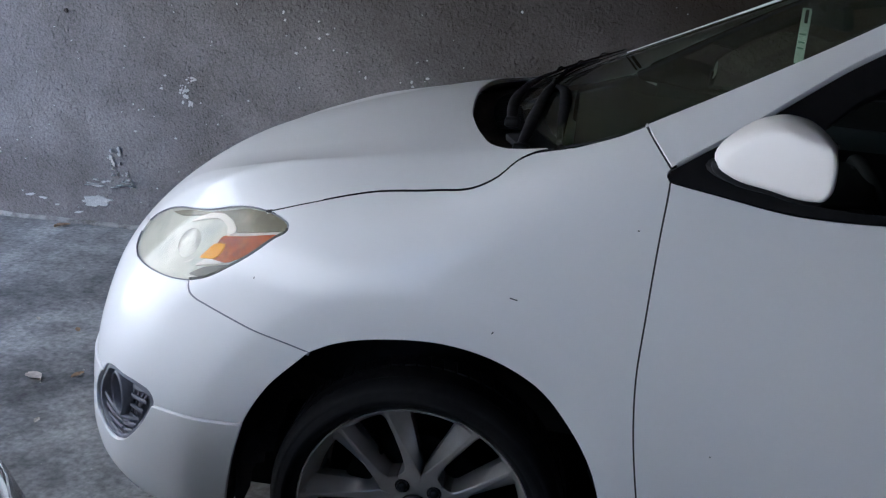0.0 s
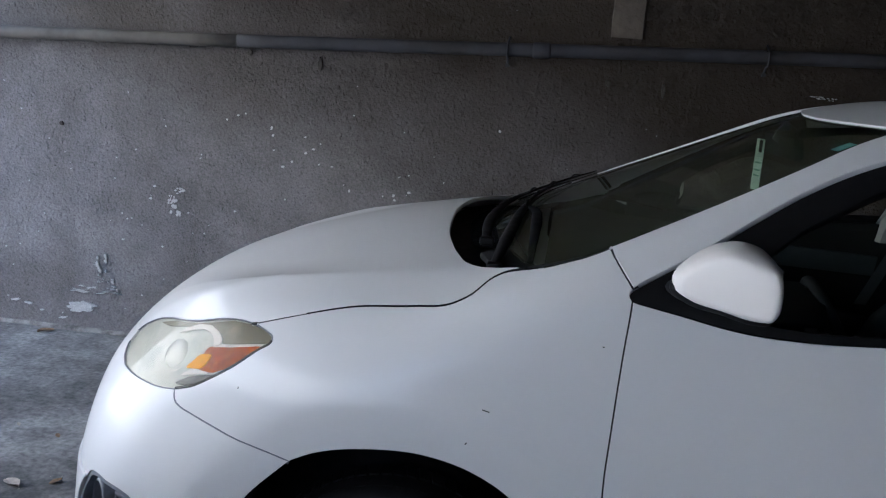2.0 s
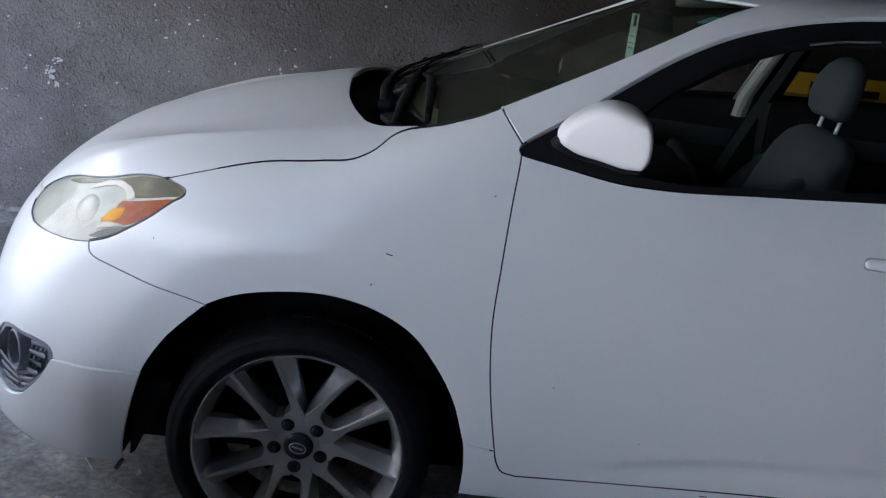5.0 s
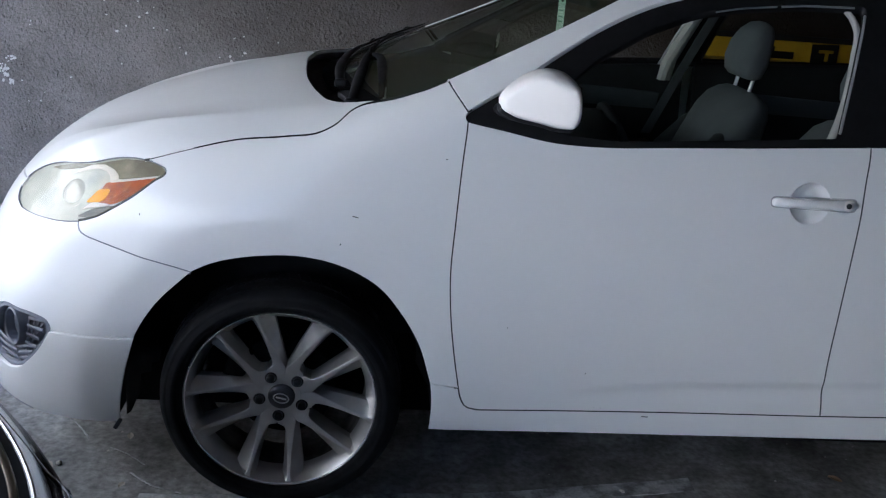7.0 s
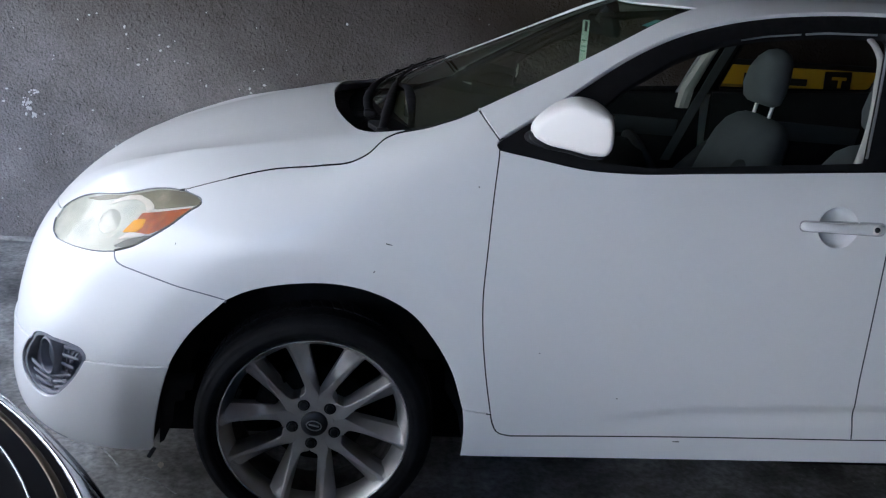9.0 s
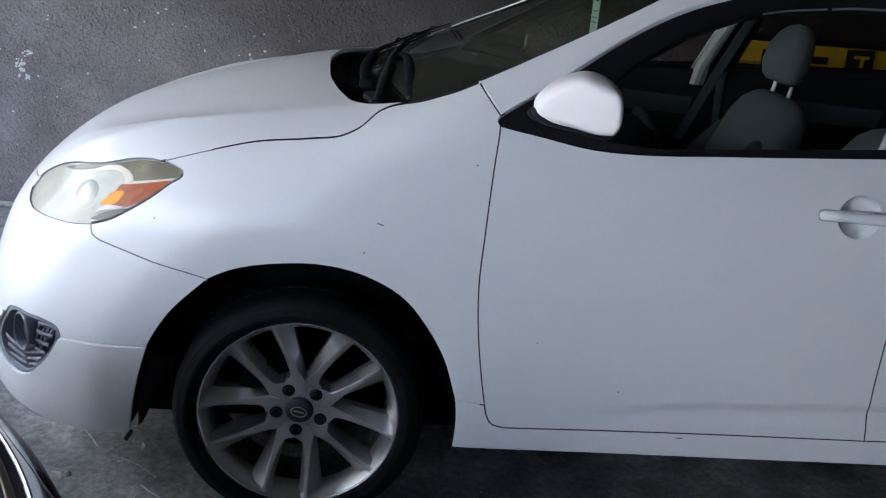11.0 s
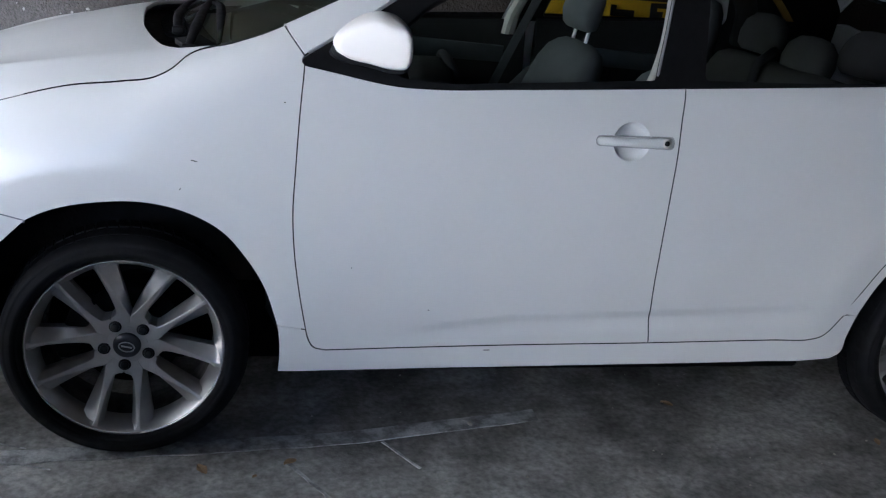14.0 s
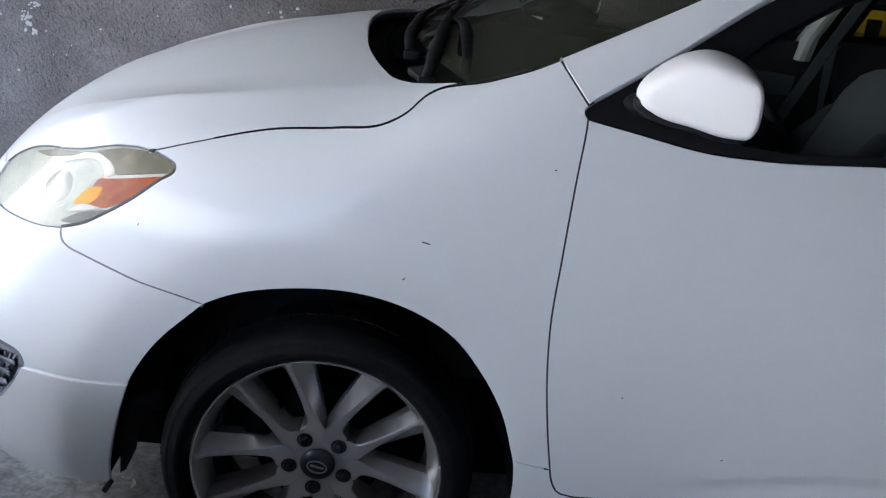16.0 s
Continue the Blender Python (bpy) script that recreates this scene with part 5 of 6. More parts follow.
        link_mesh("seat_belt", v, f, WEBBING, pillar, "dark seat belt", smooth=False)
        v, f = lofted([[(x + d, y, z) for d in (-0.022, 0.022)] + [(x + d, y - 0.004, z) for d in (0.022, -0.022)] for x, y, z in ((2.545, 0.60, 1.345), (2.60, 0.595, 1.29), (2.66, 0.60, 1.225))])
        link_mesh("rear_belt", v, f, OCHRE, car, "dull ochre rear belt", smooth=False)
    # front and rear pillar linings, roof rail lining
    for pts, w_ in (([(0.50, 0.74, 1.17), (0.70, 0.655, 1.295), (0.93, 0.575, 1.425), (1.05, 0.54, 1.475)], 0.022), ([(1.05, 0.54, 1.475), (1.5, 0.515, 1.51), (2.0, 0.54, 1.48), (2.35, 0.575, 1.42)], 0.022), ([(2.35, 0.60, 1.40), (2.50, 0.69, 1.24), (2.52, 0.74, 1.10)], 0.05)):
        v, f = tube(smooth_line([(a, s * b, c) for a, b, c in pts], 0.05), w_, 8)
        link_mesh("rail_lining", v, f, TRIM_LIGHT if 1 < pts[0][0] < 2 else TRIM_DARK, car, "smooth cabin trim")
roof_pts = [[(x, y, 1.578 - 0.06 * ((x - 1.65) / 0.8) ** 2 * 0.9 - 0.13 * y * y - 0.035) for y in np.linspace(-0.50, 0.50, 13)] for x in np.linspace(1.05, 2.7, 16)]
v = [p for r in roof_pts for p in r]
f = [(i * 13 + j, i * 13 + j + 1, (i + 1) * 13 + j + 1, (i + 1) * 13 + j) for i in range(15) for j in range(12)]
link_mesh("headliner", v, f, TRIM_LIGHT, car, "pale grey headliner")
for far_side in (False, True):
    panel("scuttle_lining", "flank", flank(filleted([(0.24, 0.95), (0.62, 0.95), (0.62, 1.08), (0.50, 1.125), (0.43, 1.165), (0.33, 1.13), (0.24, 1.10)], 0.02, 0.02)), TRIM_DARK, car, sunk=0.03, lip=False, step=0.04, mirror=far_side)
    panel("quarter_lining", "flank", flank(filleted([(2.30, 0.62), (2.95, 0.62), (3.02, 1.12), (2.97, 1.30), (2.85, 1.42), (2.50, 1.455), (2.36, 1.42), (2.44, 1.20), (2.30, 1.10)], 0.03, 0.03)), TRIM_DARK, car, sunk=0.035, lip=False, step=0.05, mirror=far_side, label="charcoal rear side lining")
# inside mirror with its parking tag, permit sticker
inner = part("inside_mirror", rounded_box((0.03, 0.24, 0.065), pose(0.875, 0.0, 1.425, 0, -12, 8), 0.012), TRIM_DARK, car, "black inside mirror")
part("mirror_stem", rounded_box((0.05, 0.02, 0.06), pose(0.875, 0.0, 1.455, 0, 35, 0), 0.006), TRIM_DARK, inner)
tag_m = pose(0.808, -0.035, 1.440, 0, 0, -68)
tag = part("parking_tag", rounded_box((0.040, 0.0025, 0.140), tag_m @ pose(0, 0, -0.070), 0.001, 1), TAG, inner, "pale green hanging parking tag")
part("tag_hole", rounded_box((0.016, 0.004, 0.034), tag_m @ pose(0.004, 0, -0.020), 0.001, 1), TRIM_DARK, tag)
for z_ in (-0.065, -0.085, -0.10):
    part("print_bar", rounded_box((0.028, 0.004, 0.005), tag_m @ pose(0, 0, z_), 0.001, 1), TAG_PRINT, tag)
sticker_m = on_screen(0.905, -0.455, -0.012)
part("permit_sticker", rounded_box((0.045, 0.036, 0.0015), Matrix.Translation(sticker_m) @ pose(0, 0, 0, 0, -24, 10), 0.0005, 1), TEAL, car, "small teal permit sticker")
# tiny scratches and chips in the paint
for x_, z_, l_, a_ in ((0.181, 0.887, 0.016, -12), (0.146, 0.813, 0.006, 60), (0.405, 1.045, 0.004, 0), (-0.375, 0.842, 0.005, 80), (0.565, 1.275, 0.006, 0), (0.83, 0.47, 0.004, 0), (0.60, 0.60, 0.003, 0), (0.40, 0.40, 0.010, 80)):
    m_, p_ = facing(x_, z_)
    part("paint_scratch", rounded_box((l_, 0.0012, 0.0022), Matrix.Translation(p_) @ m_ @ pose(0, 0, 0, 0, a_, 0), 0.0003, 1), TRIM_DARK, car, "dark scratch in the paint")
for x_ in (1.02,):
    m_, p_ = facing(x_, 0.335)
    part("sill_scuff", rounded_box((0.02, 0.0012, 0.0025), Matrix.Translation(p_) @ m_, 0.0003, 1), TRIM_DARK, car, "small dark scuff on the sill")
panel("chin_scrape", "round", round_front(filleted(np.array([(21.5, 0.200), (23.5, 0.219), (26.5, 0.213), (30.5, 0.206), (28.5, 0.202), (25.0, 0.197)]) * (ROUND, 1), 0.004, 0.006) / (ROUND, 1)), GREY_PLASTIC, car, sunk=-0.0072, depth=0.002, gap=0.0, step=0.01, label="grey scraped patch under the bumper")


# ---- the place ----
FLOOR = material("concrete_floor", (0.365, 0.355, 0.328), 0.7, vary=0.36, vary_scale=7.0, grain=0.40, grain_scale=42, second=(0.115, 0.111, 0.103), patch_scale=1.6, patch=(0.38, 0.64), bump=0.0012, bump_scale=90, rough_vary=0.12, spec=0.3)
UPPER_WALL = material("bare_render", (0.05, 0.042, 0.032), 0.92, vary=0.35, vary_scale=4, second=(0.06, 0.052, 0.043), patch_scale=2.0, grain=0.35, grain_scale=70, bump=0.010, bump_scale=42)
CONCRETE = material("raw_concrete", (0.12, 0.10, 0.075), 0.9, vary=0.4, vary_scale=6, second=(0.07, 0.058, 0.043), patch_scale=4, bump=0.010, bump_scale=30)
MORTAR = material("pale_mortar", (0.34, 0.33, 0.30), 0.95, vary=0.4, vary_scale=9, second=(0.16, 0.15, 0.135), patch_scale=12, bump=0.006, bump_scale=60)
CEILING = material("ceiling_render", (0.06, 0.050, 0.038), 0.9, vary=0.2, vary_scale=2, bump=0.004, bump_scale=60)
BOUNCE_WALL_GREY = material("grey_bounce_wall", (0.24, 0.245, 0.25), 0.9, vary=0.12, vary_scale=1.2, bump=0.003, bump_scale=40)
BOUNCE_WALL = material("pale_bounce_wall", (0.66, 0.61, 0.53), 0.9, vary=0.12, vary_scale=1.2, bump=0.003, bump_scale=40)
PIPE = material("painted_pipe", (0.052, 0.052, 0.056), 0.75, spec=0.25, vary=0.25, vary_scale=5, second=(0.040, 0.038, 0.037), patch_scale=2.2, bump=0.0008, bump_scale=60)
PIPE_PALE = material("worn_pipe_paint", (0.135, 0.122, 0.104), 0.8, vary=0.25, vary_scale=5, second=(0.09, 0.082, 0.070), patch_scale=3, bump=0.0008, bump_scale=60)
CHIP = material("white_undercoat", (0.52, 0.52, 0.50), 0.85, vary=0.2, vary_scale=30, grain=0.2)
STRIPE = material("worn_line_paint", (0.50, 0.50, 0.49), 0.75, vary=0.3, vary_scale=9, second=(0.20, 0.198, 0.19), patch_scale=14, patch=(0.40, 0.60), grain=0.2)
LEAF = material("dry_leaf", (0.30, 0.20, 0.11), 0.8, vary=0.4, vary_scale=60)
LEAF_PALE = material("pale_leaf", (0.48, 0.42, 0.34), 0.8, vary=0.3, vary_scale=60)
STONE = material("grit", (0.45, 0.42, 0.36), 0.9, vary=0.4, vary_scale=200)
YELLOW = material("yellow_sign", (0.88, 0.52, 0.015), 0.5, vary=0.1, vary_scale=8)
# this colour paints brown wall and floor mirrored in the black car's trim
BRONZE_REFLECTION = material("bronze_reflection", (0.11, 0.088, 0.062), 0.35, metal=0.8, vary=0.2, vary_scale=10)
SIGN_BLACK = material("black_print", (0.012, 0.012, 0.012), 0.5, vary=0.2, vary_scale=20)


def wall_paint():
    """Dark grey paint on coarse render, bare and brown above the pipe; light's falloff is mixed in too."""
    m = material("grey_wall_paint", (0.252, 0.238, 0.232), 0.76, vary=0.22, vary_scale=2.4, second=(0.170, 0.157, 0.148), patch_scale=1.6, patch=(0.40, 0.62), grain=0.26, grain_scale=110, bump=0.0095, bump_scale=78, rough_vary=0.1, spec=0.3)
    n, k = nodes_of(m)
    b = n["Principled BSDF"]
    old = b.inputs["Base Color"].links[0].from_socket
    tex = n["Texture Coordinate"]
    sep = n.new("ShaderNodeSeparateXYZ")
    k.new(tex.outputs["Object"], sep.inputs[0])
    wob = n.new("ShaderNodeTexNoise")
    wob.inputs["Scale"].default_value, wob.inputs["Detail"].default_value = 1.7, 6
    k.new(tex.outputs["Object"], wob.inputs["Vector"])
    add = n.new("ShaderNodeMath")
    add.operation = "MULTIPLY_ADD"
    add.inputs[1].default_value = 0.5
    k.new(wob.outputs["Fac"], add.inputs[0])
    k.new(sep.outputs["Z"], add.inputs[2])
    # leaning the mix with x paints the light's falloff to the right
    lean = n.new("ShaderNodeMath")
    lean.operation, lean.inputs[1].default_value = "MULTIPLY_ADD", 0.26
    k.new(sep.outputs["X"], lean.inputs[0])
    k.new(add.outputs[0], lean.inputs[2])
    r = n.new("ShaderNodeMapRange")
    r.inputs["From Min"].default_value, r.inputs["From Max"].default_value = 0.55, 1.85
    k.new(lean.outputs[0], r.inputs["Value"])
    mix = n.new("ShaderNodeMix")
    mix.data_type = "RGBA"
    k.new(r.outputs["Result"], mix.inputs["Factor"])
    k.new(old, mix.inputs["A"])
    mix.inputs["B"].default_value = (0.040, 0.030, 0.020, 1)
    # flecks where the paint has come off
    fl = n.new("ShaderNodeTexNoise")
    fl.inputs["Scale"].default_value, fl.inputs["Detail"].default_value = 26, 3
    k.new(tex.outputs["Object"], fl.inputs["Vector"])
    fr = n.new("ShaderNodeMapRange")
    fr.inputs["From Min"].default_value, fr.inputs["From Max"].default_value = 0.755, 0.775
    k.new(fl.outputs["Fac"], fr.inputs["Value"])
    mix2 = n.new("ShaderNodeMix")
    mix2.data_type = "RGBA"
    k.new(fr.outputs["Result"], mix2.inputs["Factor"])
    k.new(mix.outputs["Result"], mix2.inputs["A"])
    mix2.inputs["B"].default_value = (0.42, 0.42, 0.40, 1)
    k.new(mix2.outputs["Result"], b.inputs["Base Color"])
    # sparse lumps and drips of thicker render over the fine relief
    stretch_ = n.new("ShaderNodeMapping")
    stretch_.inputs["Scale"].default_value = (1.0, 1.0, 0.85)
    k.new(tex.outputs["Object"], stretch_.inputs["Vector"])
    lump = n.new("ShaderNodeTexNoise")
    lump.inputs["Scale"].default_value, lump.inputs["Detail"].default_value = 48, 1
    k.new(stretch_.outputs[0], lump.inputs["Vector"])
    lr = n.new("ShaderNodeMapRange")
    lr.inputs["From Min"].default_value, lr.inputs["From Max"].default_value = 0.56, 0.74
    k.new(lump.outputs["Fac"], lr.inputs["Value"])
    over = n.new("ShaderNodeBump")
    over.inputs["Strength"].default_value, over.inputs["Distance"].default_value = 1.0, 0.0035
    k.new(lr.outputs["Result"], over.inputs["Height"])
    fine = b.inputs["Normal"].links[0].from_node
    k.new(over.outputs["Normal"], fine.inputs["Normal"])
    return m


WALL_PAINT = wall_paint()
WALL_Y = 1.84


def relief_wall(name, x0, x1, z0, z1, y, step, mat):
    """A wall front with coarse relief, closed behind."""
    nx, nz = int((x1 - x0) / step), int((z1 - z0) / step)
    verts = []
    for j in range(nz + 1):
        for i in range(nx + 1):
            x, z = x0 + (x1 - x0) * i / nx, z0 + (z1 - z0) * j / nz
            d = 0.006 * noise.noise(Vector((x * 2.1, z * 2.1, 3))) + 0.0025 * noise.noise(Vector((x * 11, z * 11, 7)))
            verts.append((x, y - d, z))
    w = nx + 1
    faces = [(j * w + i, j * w + i + 1, (j + 1) * w + i + 1, (j + 1) * w + i) for j in range(nz) for i in range(nx)]
    k = len(verts)
    verts += [(x0, y + 0.2, z0), (x1, y + 0.2, z0), (x1, y + 0.2, z1), (x0, y + 0.2, z1)]
    faces += [(k + 1, k, k + 3, k + 2)]
    faces += [tuple([k] + [j * w for j in range(0, nz + 1)][:] + [k + 3]), tuple([k + 1, k + 2] + [j * w + nx for j in range(nz, -1, -1)])]
    faces += [tuple([k + 3] + [nz * w + i for i in range(nx + 1)] + [k + 2]), tuple([k, k + 1] + [i for i in range(nx, -1, -1)])]
    return tagged(link_mesh(name, verts, faces, mat), "dark grey painted rough rendered wall with white chips", "wall", kind="structure")


ground = part("floor", rounded_box((120, 120, 0.3), Matrix.Translation((0, -20, -0.15)), 0), FLOOR, None)
tagged(ground, "stained grey concrete floor", "floor", kind="structure")
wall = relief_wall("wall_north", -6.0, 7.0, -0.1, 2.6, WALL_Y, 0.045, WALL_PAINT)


def slab(name, size, at, mat, label, category):
    return tagged(part(name, rounded_box(size, Matrix.Translation(at), 0), mat, None), label, category, kind="structure")


# ceiling out of view, its edge set to limit the daylight
slab("ceiling", (9.9, 7.9, 0.25), (2.25, -1.91, 2.72), CEILING, "flat rendered garage ceiling", "ceiling")
# lintel added out of view to shade the car's upper faces
slab("lintel", (0.2, 7.9, 0.28), (-2.6, -1.91, 2.455), CONCRETE, "unseen concrete lintel added to shade the roof and hood", "beam")
# these two walls are added out of view to hold daylight back
slab("wall_east", (0.2, 8.0, 2.7), (7.1, -2.16, 1.25), CONCRETE, "unseen end wall added to close off daylight", "wall")
slab("wall_south", (8.3, 0.2, 2.7), (3.05, -6.06, 1.25), CONCRETE, "unseen side wall added to cut light from the south", "wall")
# added reflectors: unseen walls that throw sunlight back on the cars
slab("backdrop", (40.0, 0.5, 4.5), (-2.0, -15.0, 2.05), BOUNCE_WALL_GREY, "unseen sunlit wall added to bounce light into the garage", "building")
slab("backdrop", (0.5, 30.0, 8.0), (-10.0, -4.0, 3.8), BOUNCE_WALL, "unseen sunlit wall added to bounce light into the garage", "building")

# rough joint where wall meets floor
rng = random.Random(4)
base_pts = []
for i in range(240):
    x = -6.0 + 13.0 * i / 239
    base_pts.append((x, 0.012 + 0.010 * noise.noise(Vector((x * 5, 0, 0))) + 0.006 * noise.noise(Vector((x * 23, 0, 0))), 0.012 + 0.008 * noise.noise(Vector((x * 7, 5, 0)))))
v, f = [], []
for x, d, h in base_pts:
    v += [(x, WALL_Y + 0.01, 0.0), (x, WALL_Y - 0.012 - d, -0.004), (x, WALL_Y - 0.008 - d * 0.7, h), (x, WALL_Y + 0.01, h + 0.012)]
for i in range(len(base_pts) - 1):
    for j in range(3):
        f.append((i * 4 + j, i * 4 + j + 1, (i + 1) * 4 + j + 1, (i + 1) * 4 + j))
tagged(link_mesh("trim", v, f, MORTAR), "crumbling mortar joint along the wall foot", "joint", kind="structure")

# white chips in the wall paint
def blob(name, mat, w, h, seed, thick=0.003, parent=None, count=14):
    r = random.Random(seed)
    ring = []
    for i in range(count):
        a = 2 * math.pi * i / count
        k = 0.62 + 0.5 * r.random()
        ring.append((0.5 * w * k * math.cos(a), 0.5 * h * k * math.sin(a)))
    v = [(x, -thick, z) for x, z in ring] + [(x * 1.06, 0.004, z * 1.06) for x, z in ring]
    f = [tuple(range(count))[::-1]] + [(i, (i + 1) % count, count + (i + 1) % count, count + i) for i in range(count)]
    return link_mesh(name, v, f, mat, parent, smooth=False)


CHIPS = [(-2.196, 0.133, 0.17, 0.06), (-2.10, 0.222, 0.22, 0.018), (-2.02, 0.252, 0.07, 0.02), (-2.085, 0.385, 0.05, 0.075), (-2.09, 0.30, 0.03, 0.035), (-2.03, 0.292, 0.03, 0.02), (-2.16, 0.243, 0.08, 0.016),
         (-1.682, 0.725, 0.05, 0.07), (-1.70, 0.76, 0.03, 0.04), (-1.66, 0.805, 0.045, 0.03), (-1.655, 0.69, 0.018, 0.035), (-1.119, 0.984, 0.026, 0.018), (-1.073, 1.014, 0.016, 0.014), (-1.004, 1.063, 0.02, 0.016), (-0.965, 1.086, 0.022, 0.014), (-1.009, 1.142, 0.014, 0.012), (-1.167, 1.063, 0.014, 0.010),
         (-1.184, 1.173, 0.014, 0.03), (-1.176, 1.136, 0.016, 0.022), (-1.358, 1.221, 0.018, 0.012), (-1.32, 1.232, 0.014, 0.012), (-0.934, 1.012, 0.014, 0.012), (-0.47, 0.915, 0.024, 0.02), (-1.793, 0.822, 0.018, 0.012), (-1.968, 0.664, 0.012, 0.01), (-1.94, 0.637, 0.012, 0.012), (-1.963, 0.525, 0.02, 0.012), (-0.048, 1.255, 0.017, 0.02), (-0.772, 0.895, 0.014, 0.02), (-0.546, 0.893, 0.02, 0.024), (-0.54, 0.87, 0.02, 0.018), (-0.60, 0.885, 0.012, 0.01),
         (-0.476, 1.0, 0.012, 0.01), (-0.867, 1.007, 0.014, 0.01), (-1.813, 0.757, 0.022, 0.018), (-2.756, 0.355, 0.05, 0.03), (-2.575, 0.131, 0.06, 0.016), (-2.50, 0.12, 0.05, 0.014), (-1.745, 0.508, 0.018, 0.014), (-1.914, 0.642, 0.012, 0.01),
         (-1.36, 0.733, 0.014, 0.012), (-0.931, 1.115, 0.01, 0.01), (1.384, 1.533, 0.06, 0.010), (1.45, 1.53, 0.03, 0.010), (-2.42, 0.09, 0.03, 0.012), (-2.30, 0.06, 0.05, 0.012), (-2.62, 0.42, 0.016, 0.01), (-1.52, 0.60, 0.012, 0.012), (-1.25, 0.55, 0.012, 0.012), (-1.1, 0.82, 0.01, 0.012), (-0.3, 0.98, 0.008, 0.01), (-2.0, 0.95, 0.01, 0.01), (-2.4, 0.62, 0.012, 0.01)]
for i, (x, z, w, h) in enumerate(CHIPS):
    bits = [(0, 0, 0.8 if w < 0.03 else 1.0)] if w < 0.03 or z < 0.2 else [(rng.uniform(-0.6, 0.6), rng.uniform(-0.6, 0.6), rng.uniform(0.18, 0.42)) for _ in range(9)]
    for j, (dx, dz, small) in enumerate(bits):
        ob = blob("paint_chip", CHIP, w * small, h * small, i * 10 + j, 0.007, wall, 14 if w < 0.1 else 26)
        ob.matrix_basis = pose(x + dx * w, WALL_Y, z + dz * h, 0, rng.uniform(-10, 10), 0)
for i in range(80):
    x, z = rng.uniform(-3.0, 1.0), rng.uniform(0.08, 1.3)
    if rng.random() < 0.35 + 0.5 * (x < -0.6):
        ob = blob("paint_chip", CHIP, rng.uniform(0.004, 0.012), rng.uniform(0.004, 0.010), i + 90, 0.006, wall, 9)
        ob.matrix_basis = pose(x, WALL_Y, z, 0, rng.uniform(-60, 60), 0)
# lumps of render
for x, z, w, h in ((0.438, 1.521, 0.03, 0.03), (0.696, 1.510, 0.02, 0.07), (-0.952, 1.50, 0.025, 0.07), (-1.308, 1.532, 0.03, 0.03), (-2.3, 1.1, 0.02, 0.02), (-0.2, 1.38, 0.02, 0.02)):
    ob = blob("render_lump", UPPER_WALL, w, h, int(x * 100), 0.014, wall)
    ob.matrix_basis = pose(x, WALL_Y, z)

# ---- pipe along the wall with clips and a sleeve ----


def pipe_z(x):
    return 1.685 + 0.0410 * (x - 1.0)


def pipe_run(x0, x1):
    return tube([(x, WALL_Y - 0.050, pipe_z(x) + 0.004 * math.sin(x * 1.3)) for x in np.linspace(x0, x1, int((x1 - x0) / 0.2))], 0.031, 20)


pipe = tagged(link_mesh("wall_pipe", *pipe_run(-1.36, 7.0), PIPE), "painted steel pipe clipped along the wall", "pipe")
link_mesh("pipe_run", *pipe_run(-6.0, -1.352), PIPE_PALE, pipe, "pale grey-brown stretch of pipe")
v, f = tube([(x, WALL_Y - 0.050, pipe_z(x)) for x in (0.075, 0.085, 0.150, 0.160)], [0.031, 0.037, 0.037, 0.031], 20)
link_mesh("pipe_sleeve", v, f, PIPE, pipe)
for x in (-4.6, -2.735, -0.040, 1.135, 2.9, 4.6):
    z = pipe_z(x)
    arc = [(x, WALL_Y - 0.050 - 0.036 * math.cos(a), z + 0.036 * math.sin(a)) for a in np.linspace(-1.75, 1.75, 14)]
    arc = [(x, WALL_Y + 0.004, z - 0.075), (x, WALL_Y - 0.010, z - 0.060), (x, WALL_Y - 0.022, z - 0.042)] + arc + [(x, WALL_Y - 0.012, z + 0.050), (x, WALL_Y + 0.004, z + 0.058)]
    v, f = tube(arc, 0.0055, 8)
    clip = link_mesh("pipe_clip", v, f, PIPE, pipe, "painted pipe clip")
    ob = blob("clip_screw", PIPE, 0.022, 0.022, 5, 0.012, clip, 8)
    ob.matrix_basis = pose(x, WALL_Y, z - 0.075)

# bare plaster pier and beam end above the pipe
pier = []
for i, z in enumerate(np.linspace(1.735, 2.64, 14)):
    wob = 0.02 * noise.noise(Vector((z * 6, 1, 0)))
    pier.append([(0.42 + wob, WALL_Y + 0.02, z), (0.43 + wob, WALL_Y - 0.014, z), (0.57 + wob * 0.6, WALL_Y - 0.018, z), (0.585 + wob * 0.6, WALL_Y + 0.02, z)])
v, f = lofted(pier)
tagged(link_mesh("wall_pier", v, f, CONCRETE, smooth=False), "rough bare plaster strip on the wall", "plaster", kind="structure")
rings = []
for i, y in enumerate(np.linspace(WALL_Y + 0.02, -5.9, 24)):
    w1, w2 = 0.012 * noise.noise(Vector((y * 3, 0, 1))), 0.015 * noise.noise(Vector((y * 3, 4, 1)))
    rings.append([(0.50 + w1, y, 2.62), (0.50 + w1, y, 2.03 + w2), (0.54 + w1, y, 1.99 + w2), (0.76 + w2, y, 1.985 + w1), (0.80 + w2, y, 2.03 + w1), (0.80 + w2, y, 2.62)])
v, f = lofted(rings)
beam = link_mesh("beam", v, f, CONCRETE, smooth=False)
tagged(beam, "rough concrete ceiling beam", "beam", kind="structure")

# ---- yellow sign on the wall ----
sign = part("wall_sign", rounded_box((1.75, 0.012, 0.42), Matrix.Translation((2.75, WALL_Y - 0.020, 0.965)), 0.003, 1), YELLOW, None)
tagged(sign, "yellow wall sign with black lettering", "sign")
